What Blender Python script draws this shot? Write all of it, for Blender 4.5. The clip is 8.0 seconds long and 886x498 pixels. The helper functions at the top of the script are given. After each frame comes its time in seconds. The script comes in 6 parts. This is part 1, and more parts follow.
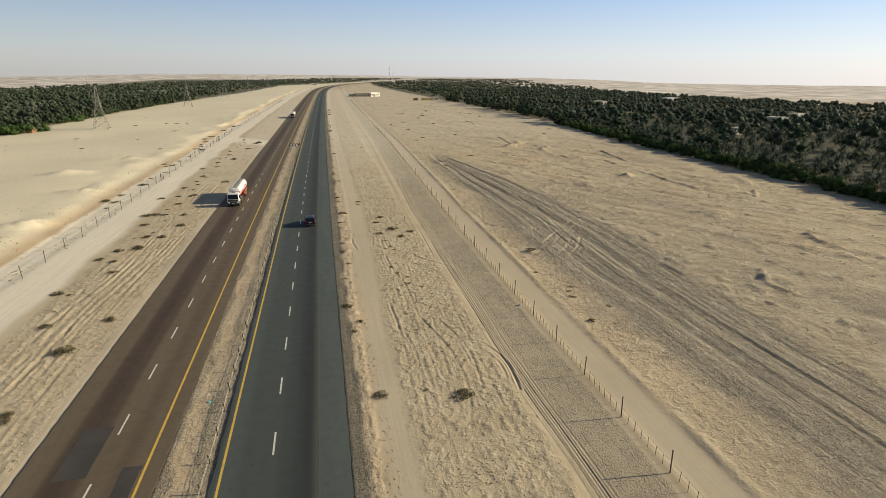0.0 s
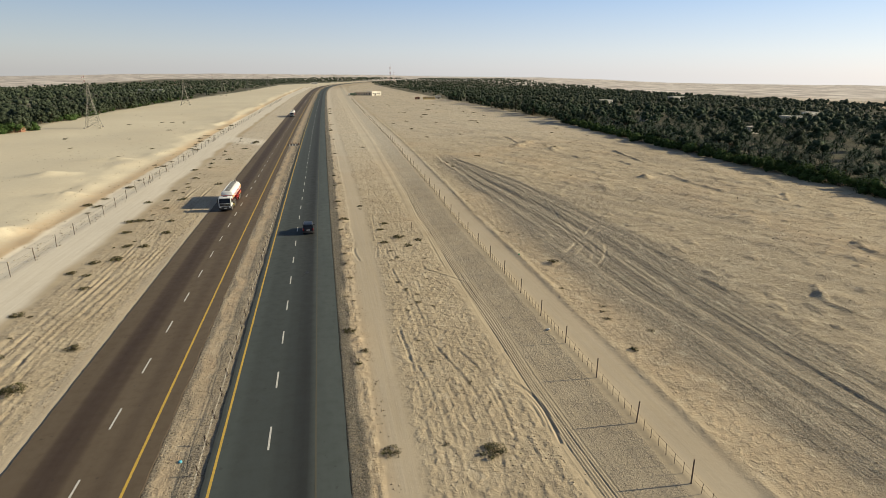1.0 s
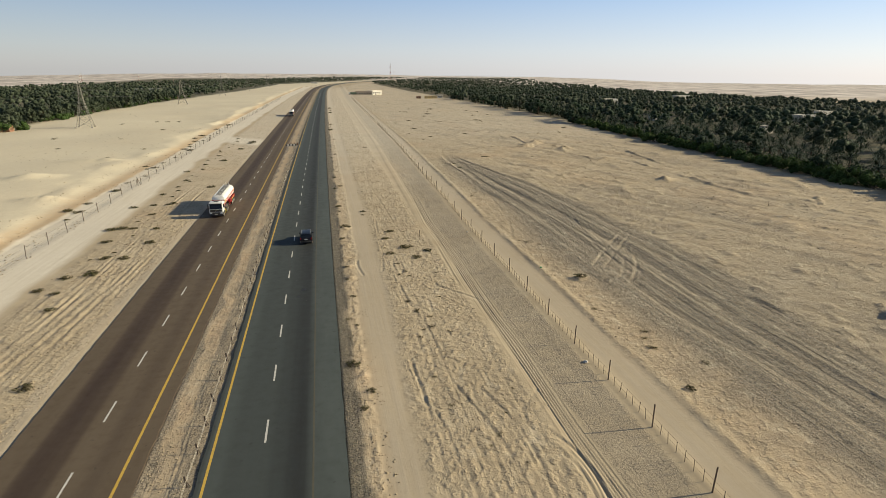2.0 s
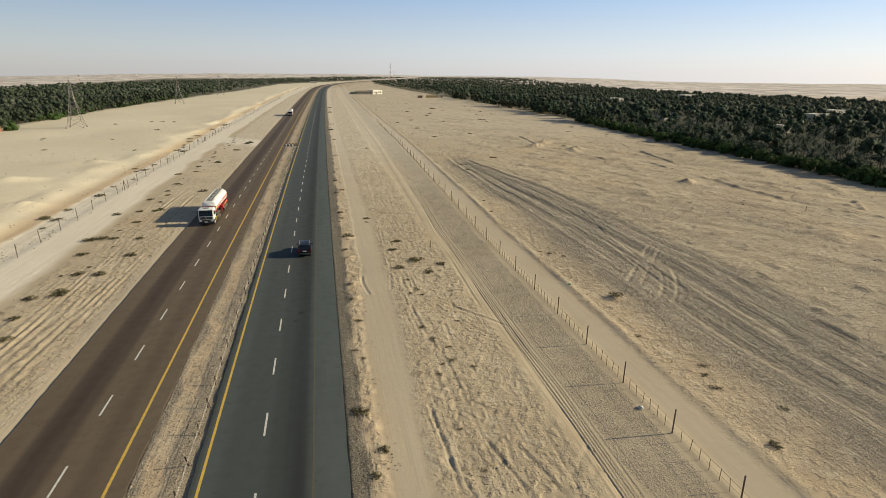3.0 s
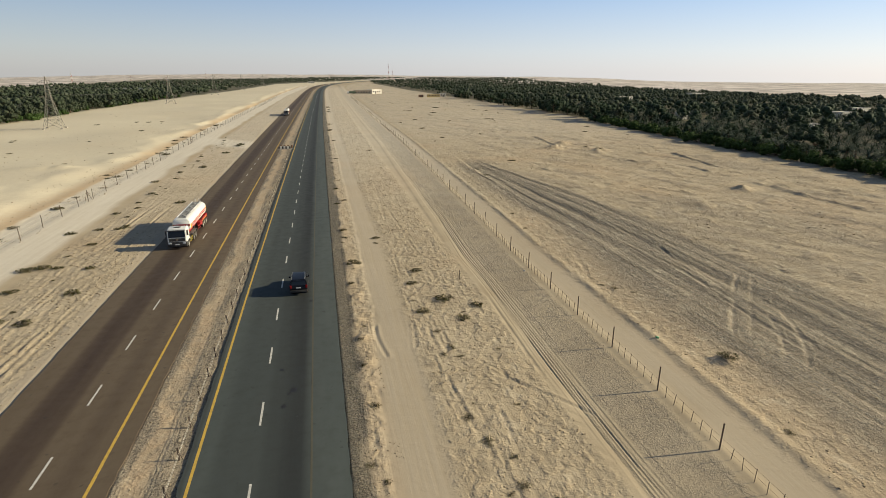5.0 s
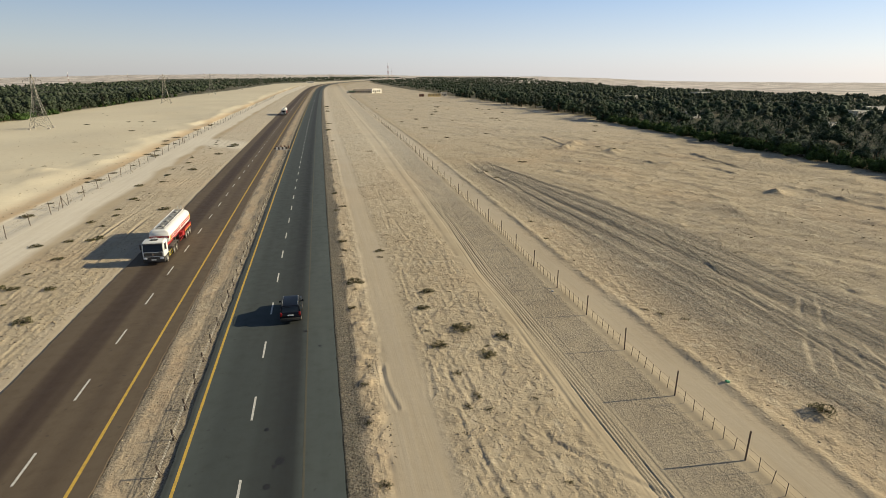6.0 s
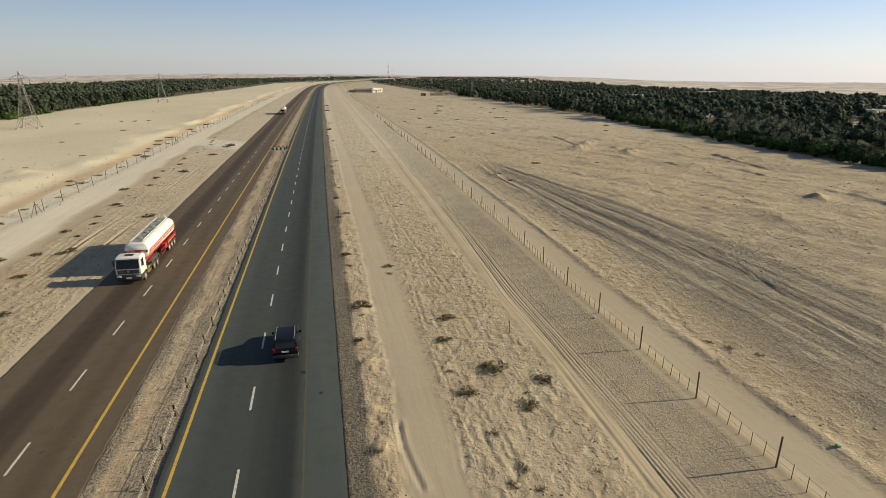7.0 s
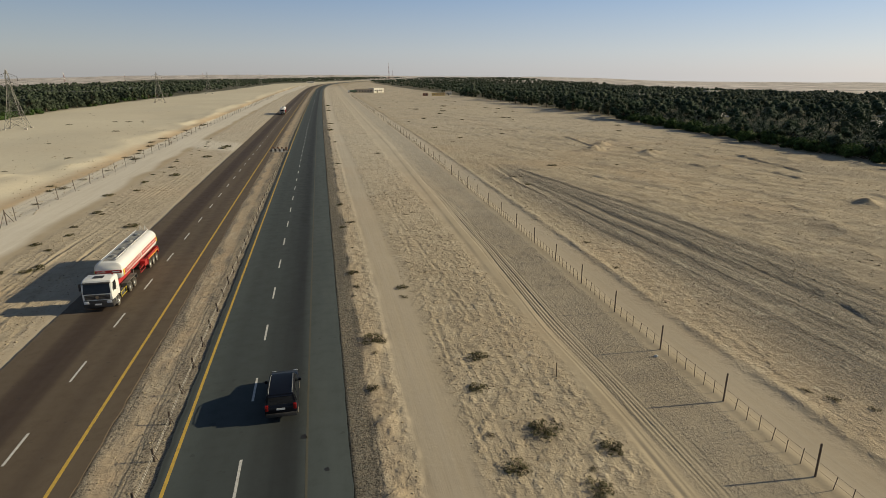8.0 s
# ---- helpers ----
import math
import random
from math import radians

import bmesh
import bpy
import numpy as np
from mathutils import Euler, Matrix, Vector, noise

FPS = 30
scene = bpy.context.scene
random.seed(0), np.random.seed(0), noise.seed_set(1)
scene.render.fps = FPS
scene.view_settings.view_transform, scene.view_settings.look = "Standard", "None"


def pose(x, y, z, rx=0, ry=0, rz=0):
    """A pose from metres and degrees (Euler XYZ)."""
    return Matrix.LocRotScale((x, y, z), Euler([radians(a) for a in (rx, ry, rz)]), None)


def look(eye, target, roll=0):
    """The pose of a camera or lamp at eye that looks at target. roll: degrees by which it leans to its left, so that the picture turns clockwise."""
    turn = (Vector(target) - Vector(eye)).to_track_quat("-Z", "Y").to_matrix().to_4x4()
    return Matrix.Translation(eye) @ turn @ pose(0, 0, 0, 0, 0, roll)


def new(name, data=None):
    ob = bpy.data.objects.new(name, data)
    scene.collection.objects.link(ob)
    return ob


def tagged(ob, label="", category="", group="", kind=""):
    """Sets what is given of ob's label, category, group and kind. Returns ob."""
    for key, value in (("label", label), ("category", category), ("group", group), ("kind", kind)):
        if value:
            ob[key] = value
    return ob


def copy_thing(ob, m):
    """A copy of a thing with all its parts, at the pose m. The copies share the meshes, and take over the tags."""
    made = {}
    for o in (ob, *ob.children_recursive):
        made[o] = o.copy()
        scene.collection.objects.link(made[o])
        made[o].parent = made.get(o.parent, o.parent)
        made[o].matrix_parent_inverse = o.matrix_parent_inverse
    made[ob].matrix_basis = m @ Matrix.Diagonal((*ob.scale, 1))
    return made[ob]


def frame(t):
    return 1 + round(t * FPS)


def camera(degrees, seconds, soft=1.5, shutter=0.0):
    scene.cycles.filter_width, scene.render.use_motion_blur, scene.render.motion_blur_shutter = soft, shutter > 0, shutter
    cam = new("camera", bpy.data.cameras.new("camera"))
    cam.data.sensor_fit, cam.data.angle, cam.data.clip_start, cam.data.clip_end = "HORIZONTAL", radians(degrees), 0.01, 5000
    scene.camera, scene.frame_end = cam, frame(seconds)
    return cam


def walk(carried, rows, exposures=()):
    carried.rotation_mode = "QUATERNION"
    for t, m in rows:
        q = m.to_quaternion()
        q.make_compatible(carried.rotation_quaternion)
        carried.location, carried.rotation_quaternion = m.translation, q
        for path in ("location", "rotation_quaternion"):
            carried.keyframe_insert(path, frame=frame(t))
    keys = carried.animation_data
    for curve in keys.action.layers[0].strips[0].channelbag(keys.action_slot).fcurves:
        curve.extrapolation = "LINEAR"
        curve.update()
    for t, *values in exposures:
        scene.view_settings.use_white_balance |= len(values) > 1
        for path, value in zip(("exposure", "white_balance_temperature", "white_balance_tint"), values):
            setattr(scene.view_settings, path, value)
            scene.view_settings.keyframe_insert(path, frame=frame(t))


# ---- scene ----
cam = camera(76.7, 8.0, soft=0.6)
PATH = [
    (0, (-0.141, 1.33, 28.782), (0.262, 3.196, 28.184), 0.5),
    (0.5, (-0.024, 6.369, 28.163), (0.376, 8.235, 27.564), 0.5),
    (1, (0.099, 11.279, 27.623), (0.5, 13.144, 27.024), 0.5),
    (1.5, (0.209, 16.039, 27.121), (0.61, 17.904, 26.521), 0.5),
    (3, (0.152, 30.376, 25.589), (0.553, 32.241, 24.989), 0.4),
    (3.5, (0.007, 35.202, 25.113), (0.409, 37.067, 24.514), 0.4),
    (4, (-0.121, 40.027, 24.614), (0.281, 41.892, 24.015), 0.4),
    (5.5, (0.264, 54.677, 23.153), (0.673, 56.541, 22.554), 0.2),
    (6, (0.417, 59.605, 22.603), (0.826, 61.469, 22.004), 0.2),
    (6.5, (0.401, 64.313, 22.156), (0.809, 66.177, 21.557), 0.2),
    (7, (0.363, 69.022, 21.544), (0.772, 70.886, 20.945), 0.2),
    (7.5, (0.196, 73.714, 21.046), (0.605, 75.578, 20.448), 0.2),
    (8, (0.118, 78.444, 20.547), (0.526, 80.309, 19.95), 0.1),
]
walk(cam, [(t, look(eye, target, roll)) for t, eye, target, roll in PATH],
     [(0, 0.47), (5.5, 0.45), (6.5, 0.44), (7.0, 0.37), (7.5, 0.16), (8.0, 0.03)])

# ---- light ----
SUN_ELEV, SUN_AZ = 21.5, 94.0          # degrees; azimuth clockwise from +y
world = bpy.data.worlds.new("world")
scene.world = world
world.use_nodes = True
wn = world.node_tree.nodes
wl = world.node_tree.links
sky = wn.new("ShaderNodeTexSky")
sky.sky_type = 'NISHITA'
sky.sun_disc = False
sky.sun_elevation = radians(SUN_ELEV)
sky.sun_rotation = radians(SUN_AZ)
sky.altitude = 0
sky.air_density = 1.0
sky.dust_density = 0.6
sky.ozone_density = 1.5
wn["Background"].inputs[1].default_value = 0.094
# desert haze: pale towards the horizon, clear blue above
geo = wn.new("ShaderNodeTexCoord")
sep = wn.new("ShaderNodeSeparateXYZ")
wl.new(geo.outputs["Generated"], sep.inputs[0])
low = wn.new("ShaderNodeMapRange")
for slot, v in zip((1, 2, 3, 4), (0.0, 0.5, 0.0, 1.0)):
    low.inputs[slot].default_value = v
wl.new(sep.outputs[2], low.inputs[0])
veil = wn.new("ShaderNodeValToRGB")
stops = ((0.0, (0.86, 0.87, 0.93)), (0.07, (0.78, 0.85, 0.97)), (0.26, (0.40, 0.60, 0.95)), (0.6, (0.17, 0.24, 0.38)), (1.0, (0.10, 0.14, 0.22)))
while len(veil.color_ramp.elements) < len(stops):
    veil.color_ramp.elements.new(0.5)
for el, (p, col) in zip(veil.color_ramp.elements, stops):
    el.position = p
    el.color = (*col, 1)
wl.new(low.outputs[0], veil.inputs[0])
bright = wn.new("ShaderNodeVectorMath")
bright.operation = 'SCALE'
glow = wn.new("ShaderNodeMapRange")
for slot, v in zip((1, 2, 3, 4), (-0.5, 0.85, 4.4, 8.4)):
    glow.inputs[slot].default_value = v
wl.new(sep.outputs[0], glow.inputs[0])
wl.new(glow.outputs[0], bright.inputs[3])
wl.new(veil.outputs[0], bright.inputs[0])
haze = wn.new("ShaderNodeMix")
haze.data_type = 'RGBA'
haze.inputs[0].default_value = 0.70
wl.new(sky.outputs[0], haze.inputs[6])
wl.new(bright.outputs[0], haze.inputs[7])
wl.new(haze.outputs[2], wn["Background"].inputs[0])

sun_data = bpy.data.lights.new("sun", 'SUN')
sun_data.energy = 4.6
sun_data.angle = radians(0.6)
sun_data.color = (1.0, 0.88, 0.62)
sun = new("sun", sun_data)
se, sa = radians(SUN_ELEV), radians(SUN_AZ)
SUN_DIR = Vector((math.cos(se) * math.sin(sa), math.cos(se) * math.cos(sa), math.sin(se)))
sun.matrix_world = look(SUN_DIR * 200, (0, 0, 0))


# ---- materials ----
def material(name, rough=0.8, metal=0.0, color=(0.5, 0.5, 0.5), spec=0.5):
    m = bpy.data.materials.new(name)
    m.use_nodes = True
    b = m.node_tree.nodes["Principled BSDF"]
    b.inputs["Base Color"].default_value = (*color, 1)
    b.inputs["Roughness"].default_value = rough
    b.inputs["Metallic"].default_value = metal
    b.inputs["Specular IOR Level"].default_value = spec
    return m


class Tree:
    """Short hand for node trees."""

    def __init__(self, m):
        self.t = m.node_tree
        self.b = m.node_tree.nodes["Principled BSDF"]

    def add(self, kind, **kw):
        n = self.t.nodes.new(kind)
        for k, v in kw.items():
            n.inputs[k.replace("_", " ")].default_value = v
        return n

    def link(self, a, b):
        self.t.links.new(a, b)

    def coords(self):
        return self.t.nodes.new("ShaderNodeTexCoord").outputs["Object"]

    def noise(self, vec, scale, detail=4.0, rough=0.55):
        n = self.add("ShaderNodeTexNoise", Scale=scale, Detail=detail, Roughness=rough)
        self.link(vec, n.inputs["Vector"])
        return n.outputs["Fac"]

    def stretch(self, vec, s):
        n = self.t.nodes.new("ShaderNodeMapping")
        n.inputs["Scale"].default_value = s
        self.link(vec, n.inputs["Vector"])
        return n.outputs[0]

    def ramp(self, fac, stops):
        n = self.t.nodes.new("ShaderNodeValToRGB")
        e = n.color_ramp.elements
        while len(e) < len(stops):
            e.new(0.5)
        for el, (p, c) in zip(e, stops):
            el.position = p
            el.color = (*c, 1) if len(c) == 3 else c
        self.link(fac, n.inputs[0])
        return n.outputs[0]

    def value(self, fac, a, b, c=0.0, d=1.0):
        n = self.t.nodes.new("ShaderNodeMapRange")
        self.link(fac, n.inputs[0])
        for i, v in enumerate((a, b, c, d)):
            n.inputs[i + 1].default_value = v
        return n.outputs[0]

    def math(self, op, a, b=0.0):
        n = self.t.nodes.new("ShaderNodeMath")
        n.operation = op
        for i, v in enumerate((a, b)):
            if isinstance(v, (int, float)):
                n.inputs[i].default_value = v
            else:
                self.link(v, n.inputs[i])
        return n.outputs[0]

    def mix(self, fac, a, b, blend='MIX'):
        n = self.t.nodes.new("ShaderNodeMix")
        n.data_type = 'RGBA'
        n.blend_type = blend
        for v, s in ((fac, n.inputs[0]), (a, n.inputs[6]), (b, n.inputs[7])):
            if isinstance(v, (int, float)):
                s.default_value = v
            elif isinstance(v, tuple):
                s.default_value = (*v, 1)
            else:
                self.link(v, s)
        return n.outputs[2]

    def bump(self, height, strength, dist):
        n = self.t.nodes.new("ShaderNodeBump")
        n.inputs["Strength"].default_value = strength
        n.inputs["Distance"].default_value = dist
        self.link(height, n.inputs["Height"])
        self.link(n.outputs[0], self.b.inputs["Normal"])
        return n

    def attr(self, name):
        n = self.t.nodes.new("ShaderNodeAttribute")
        n.attribute_name = name
        return n.outputs["Fac"]

    def rnd(self):
        return self.t.nodes.new("ShaderNodeObjectInfo").outputs["Random"]

    def island(self):
        return self.t.nodes.new("ShaderNodeNewGeometry").outputs["Random Per Island"]

    def colour(self, c):
        self.link(c, self.b.inputs["Base Color"])


def worn(name, color, rough=0.6, metal=0.0, amount=0.25, scale=6.0, dirt=(0.35, 0.29, 0.21), spec=0.5):
    """A painted or plain surface with dust and stains at two scales."""
    m = material(name, rough, metal, color, spec)
    t = Tree(m)
    c = t.coords()
    big = t.noise(c, scale * 0.25, 5)
    fine = t.noise(c, scale * 6, 3)
    f = t.math('MULTIPLY', t.value(big, 0.42, 0.75), amount)
    f2 = t.math('MULTIPLY', t.value(fine, 0.45, 0.8), amount * 0.5)
    t.colour(t.mix(t.math('ADD', f, f2), color, dirt))
    t.link(t.value(fine, 0.2, 0.8, rough - 0.08, min(1.0, rough + 0.1)), t.b.inputs["Roughness"])
    t.bump(fine, 0.12, 0.01)
    return m


def sand_material():
    m = material("desert_sand", 0.95, spec=0.15)
    t = Tree(m)
    c = t.coords()
    gravel, track, orange, rough = t.attr("gravel"), t.attr("track"), t.attr("orange"), t.attr("rough")
    soil, dune = t.attr("soil"), t.attr("dune")
    n_far = t.noise(c, 0.02, 5, 0.6)
    n_big = t.noise(c, 0.12, 6, 0.6)
    n_mid = t.noise(c, 0.8, 6, 0.65)
    n_fine = t.noise(c, 5.0, 5, 0.7)
    n_grit = t.noise(c, 22.0, 3, 0.7)
    streak = t.noise(t.stretch(c, (1.6, 0.05, 1)), 1.0, 5, 0.65)
    col = t.ramp(n_big, [(0.25, (0.385, 0.308, 0.208)), (0.5, (0.455, 0.372, 0.257)), (0.78, (0.52, 0.434, 0.312))])
    col = t.mix(t.value(n_far, 0.35, 0.7, 0.0, 0.35), col, (0.50, 0.39, 0.25))
    # wheel-swept tracks are paler and smoother
    tr = t.math('MULTIPLY', track, t.value(t.math('ADD', streak, t.math('MULTIPLY', n_mid, 0.4)), 0.40, 0.85, 0.15, 1.0))
    col = t.mix(tr, col, (0.475, 0.40, 0.300))
    og = t.math('MULTIPLY', orange, t.value(n_mid, 0.3, 0.65, 0.2, 1.0))
    col = t.mix(og, col, (0.50, 0.365, 0.230))
    # gravel: dark small stones, more of them where the strip is thick; rut shadows are painted here too
    g_noise = t.math('ADD', t.math('MULTIPLY', n_fine, 0.75), t.math('MULTIPLY', streak, 0.25))
    g = t.math('MULTIPLY', gravel, t.value(g_noise, 0.38, 0.62, 0.35, 1.1))
    col = t.mix(g, col, (0.172, 0.158, 0.136))
    col = t.mix(t.math('MULTIPLY', t.attr("pale"), t.value(n_mid, 0.2, 0.7, 1.0, 0.7)), col, (0.70, 0.63, 0.475))
    col = t.mix(t.math('MULTIPLY', t.attr("lime"), t.value(t.math('ADD', streak, t.math('MULTIPLY', n_mid, 0.4)), 0.35, 0.85, 0.55, 1.0)), col, (0.73, 0.665, 0.55))
    # ground is darker under the groves and on the road shoulder
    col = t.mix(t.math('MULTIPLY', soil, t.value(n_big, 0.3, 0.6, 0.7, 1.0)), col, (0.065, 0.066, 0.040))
    # distance haze and bright, dull slip faces of the dunes are painted in here
    d_n = t.noise(t.stretch(c, (0.016, 0.009, 0.02)), 1.0, 7, 0.7)
    dune_col = t.ramp(d_n, [(0.40, (0.36, 0.31, 0.28)), (0.5, (0.55, 0.485, 0.43)), (0.57, (0.74, 0.67, 0.60))])
    col = t.mix(dune, col, dune_col)
    # loose dark grit and clods everywhere that is not swept, with painted relief shading
    n_lump = t.noise(c, 1.15, 3, 0.55)
    n_soft = t.noise(c, 0.9, 2, 0.5)
    col = t.mix(t.math('MULTIPLY', t.math('MULTIPLY', t.value(n_lump, 0.55, 0.68), rough), 0.42), col, (0.27, 0.215, 0.145))
    # lit and shaded sides of sand bumps, put into the colour
    n_relief = t.noise(t.stretch(c, (0.55, 0.30, 1)), 1.0, 5, 0.72)
    col = t.mix(t.math('MULTIPLY', t.math('MULTIPLY', t.value(n_relief, 0.56, 0.65), rough), 0.6), col, (0.25, 0.205, 0.145))
    col = t.mix(t.math('MULTIPLY', t.math('MULTIPLY', t.value(n_relief, 0.44, 0.36), rough), 0.4), col, (0.62, 0.53, 0.39))
    col = t.mix(t.value(n_grit, 0.5, 0.75, 0.0, 0.16), col, (0.33, 0.275, 0.21))
    col = t.mix(t.value(n_fine, 0.54, 0.74, 0.0, 0.24), col, (0.37, 0.30, 0.215))
    # faint old wheel lines running along the highway
    fine_streak = t.noise(t.stretch(c, (3.4, 0.07, 1)), 1.0, 4, 0.6)
    lines = t.math('MULTIPLY', t.value(fine_streak, 0.50, 0.66), t.value(n_big, 0.35, 0.6, 0.25, 1.0))
    col = t.mix(t.math('MULTIPLY', t.math('MULTIPLY', lines, rough), 0.24), col, (0.30, 0.235, 0.155))
    col = t.mix(t.math('MULTIPLY', t.math('MULTIPLY', t.value(fine_streak, 0.46, 0.58), t.math('MULTIPLY', gravel, rough)), 0.5), col, (0.36, 0.30, 0.225))
    grains = t.math('MULTIPLY', t.math('MULTIPLY', t.attr("shoulder"), t.value(t.noise(c, 7.0, 3, 0.7), 0.50, 0.60)), 0.75)
    col = t.mix(grains, col, (0.075, 0.06, 0.045))
    t.colour(col)
    n_clod = t.noise(c, 2.6, 3, 0.55)
    h = t.math('ADD', t.math('MULTIPLY', n_soft, 0.20), t.math('MULTIPLY', t.value(n_lump, 0.48, 0.66), 0.18))
    h = t.math('ADD', h, t.math('MULTIPLY', t.value(n_clod, 0.60, 0.74), 0.13))
    h = t.math('ADD', h, t.math('ADD', t.math('MULTIPLY', n_grit, 0.03), t.math('MULTIPLY', t.value(n_fine, 0.50, 0.80), 0.07)))
    h = t.math('MULTIPLY', h, t.math('ADD', t.math('MULTIPLY', rough, 0.93), 0.07))
    h = t.math('ADD', h, t.math('MULTIPLY', t.math('MULTIPLY', streak, t.math('ADD', t.math('MULTIPLY', track, 0.35), t.math('MULTIPLY', gravel, rough))), 0.22))
    h = t.math('ADD', h, t.math('MULTIPLY', t.math('MULTIPLY', t.value(n_fine, 0.42, 0.70), gravel), 0.16))
    h = t.math('ADD', h, t.math('MULTIPLY', t.math('MULTIPLY', t.value(fine_streak, 0.35, 0.65, 1.0, 0.0), t.math('MULTIPLY', rough, t.math('ADD', gravel, 0.3))), 0.12))
    t.bump(h, 1.0, 0.31)
    return m


def asphalt_material(name, base, dark, light, lanes, tint=None):
    """lanes: (x, half width, strength) of the bands that tyres and oil have darkened, and of a darker edge."""
    m = material(name, 0.82, spec=0.35)
    t = Tree(m)
    c = t.coords()
    uv = t.attr("across")
    wob = t.noise(t.stretch(c, (0.3, 0.03, 1)), 1.0, 4)
    u = t.math('ADD', uv, t.math('MULTIPLY', t.math('SUBTRACT', wob, 0.5), 0.5))
    n_big = t.noise(t.stretch(c, (0.6, 0.06, 1)), 1.0, 6, 0.6)
    n_mid = t.noise(c, 0.9, 6, 0.65)
    n_fine = t.noise(c, 14.0, 4, 0.7)
    col = t.mix(t.value(n_big, 0.3, 0.75), base, light)
    for x0, hw, s in lanes:
        d = t.math('ABSOLUTE', t.math('SUBTRACT', u, x0))
        f = t.value(d, hw * 0.25, hw, s, 0.0)
        f = t.math('MULTIPLY', f, t.value(n_big, 0.2, 0.7, 0.65, 1.1))
        col = t.mix(f, col, dark)
    col = t.mix(t.value(n_mid, 0.5, 0.8, 0.0, 0.25), col, dark)
    col = t.mix(t.value(n_fine, 0.55, 0.8, 0.0, 0.22), col, tuple(min(1, k * 1.6) for k in base))
    spots = t.noise(c, 1.7, 2, 0.4)
    col = t.mix(t.value(spots, 0.70, 0.74, 0.0, 0.35), col, (0.02, 0.02, 0.02))
    t.colour(col)
    t.link(t.value(n_mid, 0.3, 0.7, 0.72, 0.92), t.b.inputs["Roughness"])
    t.bump(n_fine, 0.35, 0.012)
    return m


def paint_material(name, color):
    m = material(name, 0.75, spec=0.3, color=color)
    t = Tree(m)
    c = t.coords()
    n = t.noise(c, 3.0, 6, 0.7)
    n2 = t.noise(c, 25.0, 3, 0.7)
    f = t.math('ADD', t.value(n, 0.45, 0.75, 0.0, 0.5), t.value(n2, 0.5, 0.75, 0.0, 0.35))
    t.colour(t.mix(f, color, (0.13, 0.115, 0.095)))
    return m


def leaf_material(name, a, b, c3, trans=0.25):
    m = material(name, 0.75, spec=0.12)
    t = Tree(m)
    f = t.math('FRACT', t.math('ADD', t.island(), t.math('MULTIPLY', t.rnd(), 0.37)))
    col = t.ramp(f, [(0.0, a), (0.55, b), (1.0, c3)])
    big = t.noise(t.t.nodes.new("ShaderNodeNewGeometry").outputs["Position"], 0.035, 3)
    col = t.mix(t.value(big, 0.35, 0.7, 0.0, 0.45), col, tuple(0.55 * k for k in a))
    # dark gaps between leaf tufts: shade put into the colour
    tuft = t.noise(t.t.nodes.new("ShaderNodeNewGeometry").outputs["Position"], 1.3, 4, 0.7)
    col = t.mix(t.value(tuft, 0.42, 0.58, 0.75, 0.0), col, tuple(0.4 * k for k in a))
    t.bump(tuft, 0.9, 0.5)
    t.colour(col)
    tr = t.t.nodes.new("ShaderNodeBsdfTranslucent")
    t.link(col, tr.inputs["Color"])
    mx = t.t.nodes.new("ShaderNodeMixShader")
    mx.inputs[0].default_value = trans
    out = t.t.nodes["Material Output"]
    t.link(t.b.outputs[0], mx.inputs[1])
    t.link(tr.outputs[0], mx.inputs[2])
    t.link(mx.outputs[0], out.inputs["Surface"])
    return m


def bark_material(name, a, b):
    m = material(name, 0.9, spec=0.2)
    t = Tree(m)
    n = t.noise(t.stretch(t.coords(), (1, 1, 3)), 4.0, 5)
    t.colour(t.mix(n, a, b))
    t.bump(n, 0.6, 0.05)
    return m


def stone_material():
    m = material("stone", 0.95, spec=0.2)
    t = Tree(m)
    t.colour(t.ramp(t.island(), [(0.0, (0.24, 0.19, 0.13)), (0.5, (0.36, 0.29, 0.195)), (1.0, (0.46, 0.375, 0.25))]))
    return m


def glass_material(name, tint):
    m = material(name, 0.12, color=tint, spec=0.35)
    return m


SAND = sand_material()
STONE = stone_material()
# the last band makes the edge beside the median darker
ASPHALT_R = asphalt_material("grey_asphalt", (0.066, 0.078, 0.073), (0.021, 0.023, 0.023), (0.087, 0.100, 0.093),
                             ((-5.0, 4.6, 0.45), (-7.2, 0.8, 0.2), (-4.3, 0.7, 0.35), (-3.2, 1.0, 0.75), (-2.5, 0.8, 0.85), (-9.3, 0.25, 0.5)))
ASPHALT_L = asphalt_material("brown_asphalt", (0.108, 0.079, 0.051), (0.040, 0.024, 0.018), (0.132, 0.100, 0.067),
                             ((-20.3, 1.5, 0.85), (-19.2, 0.6, 0.5), (-16.2, 0.9, 0.3), (-21.2, 0.5, 0.4)))
PATCH = worn("patched_asphalt", (0.036, 0.031, 0.029), 0.85, amount=0.08, scale=1.0)
OIL = worn("spilled_oil", (0.014, 0.014, 0.014), 0.55, amount=0.05, scale=2.0)
WHITE_LINE = paint_material("white_line_paint", (0.62, 0.60, 0.55))
YELLOW_LINE = paint_material("yellow_line_paint", (0.62, 0.40, 0.07))
FADED_LINE = paint_material("faded_line_paint", (0.092, 0.086, 0.060))
# highlights of sunlit fronds are put into the palest palm colour
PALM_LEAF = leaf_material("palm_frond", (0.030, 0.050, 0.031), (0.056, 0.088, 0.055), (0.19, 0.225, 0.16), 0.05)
# tree green shifted to blue-grey, aerial haze put into the leaf colour
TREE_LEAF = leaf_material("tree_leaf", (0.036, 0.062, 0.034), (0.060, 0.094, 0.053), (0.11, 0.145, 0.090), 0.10)
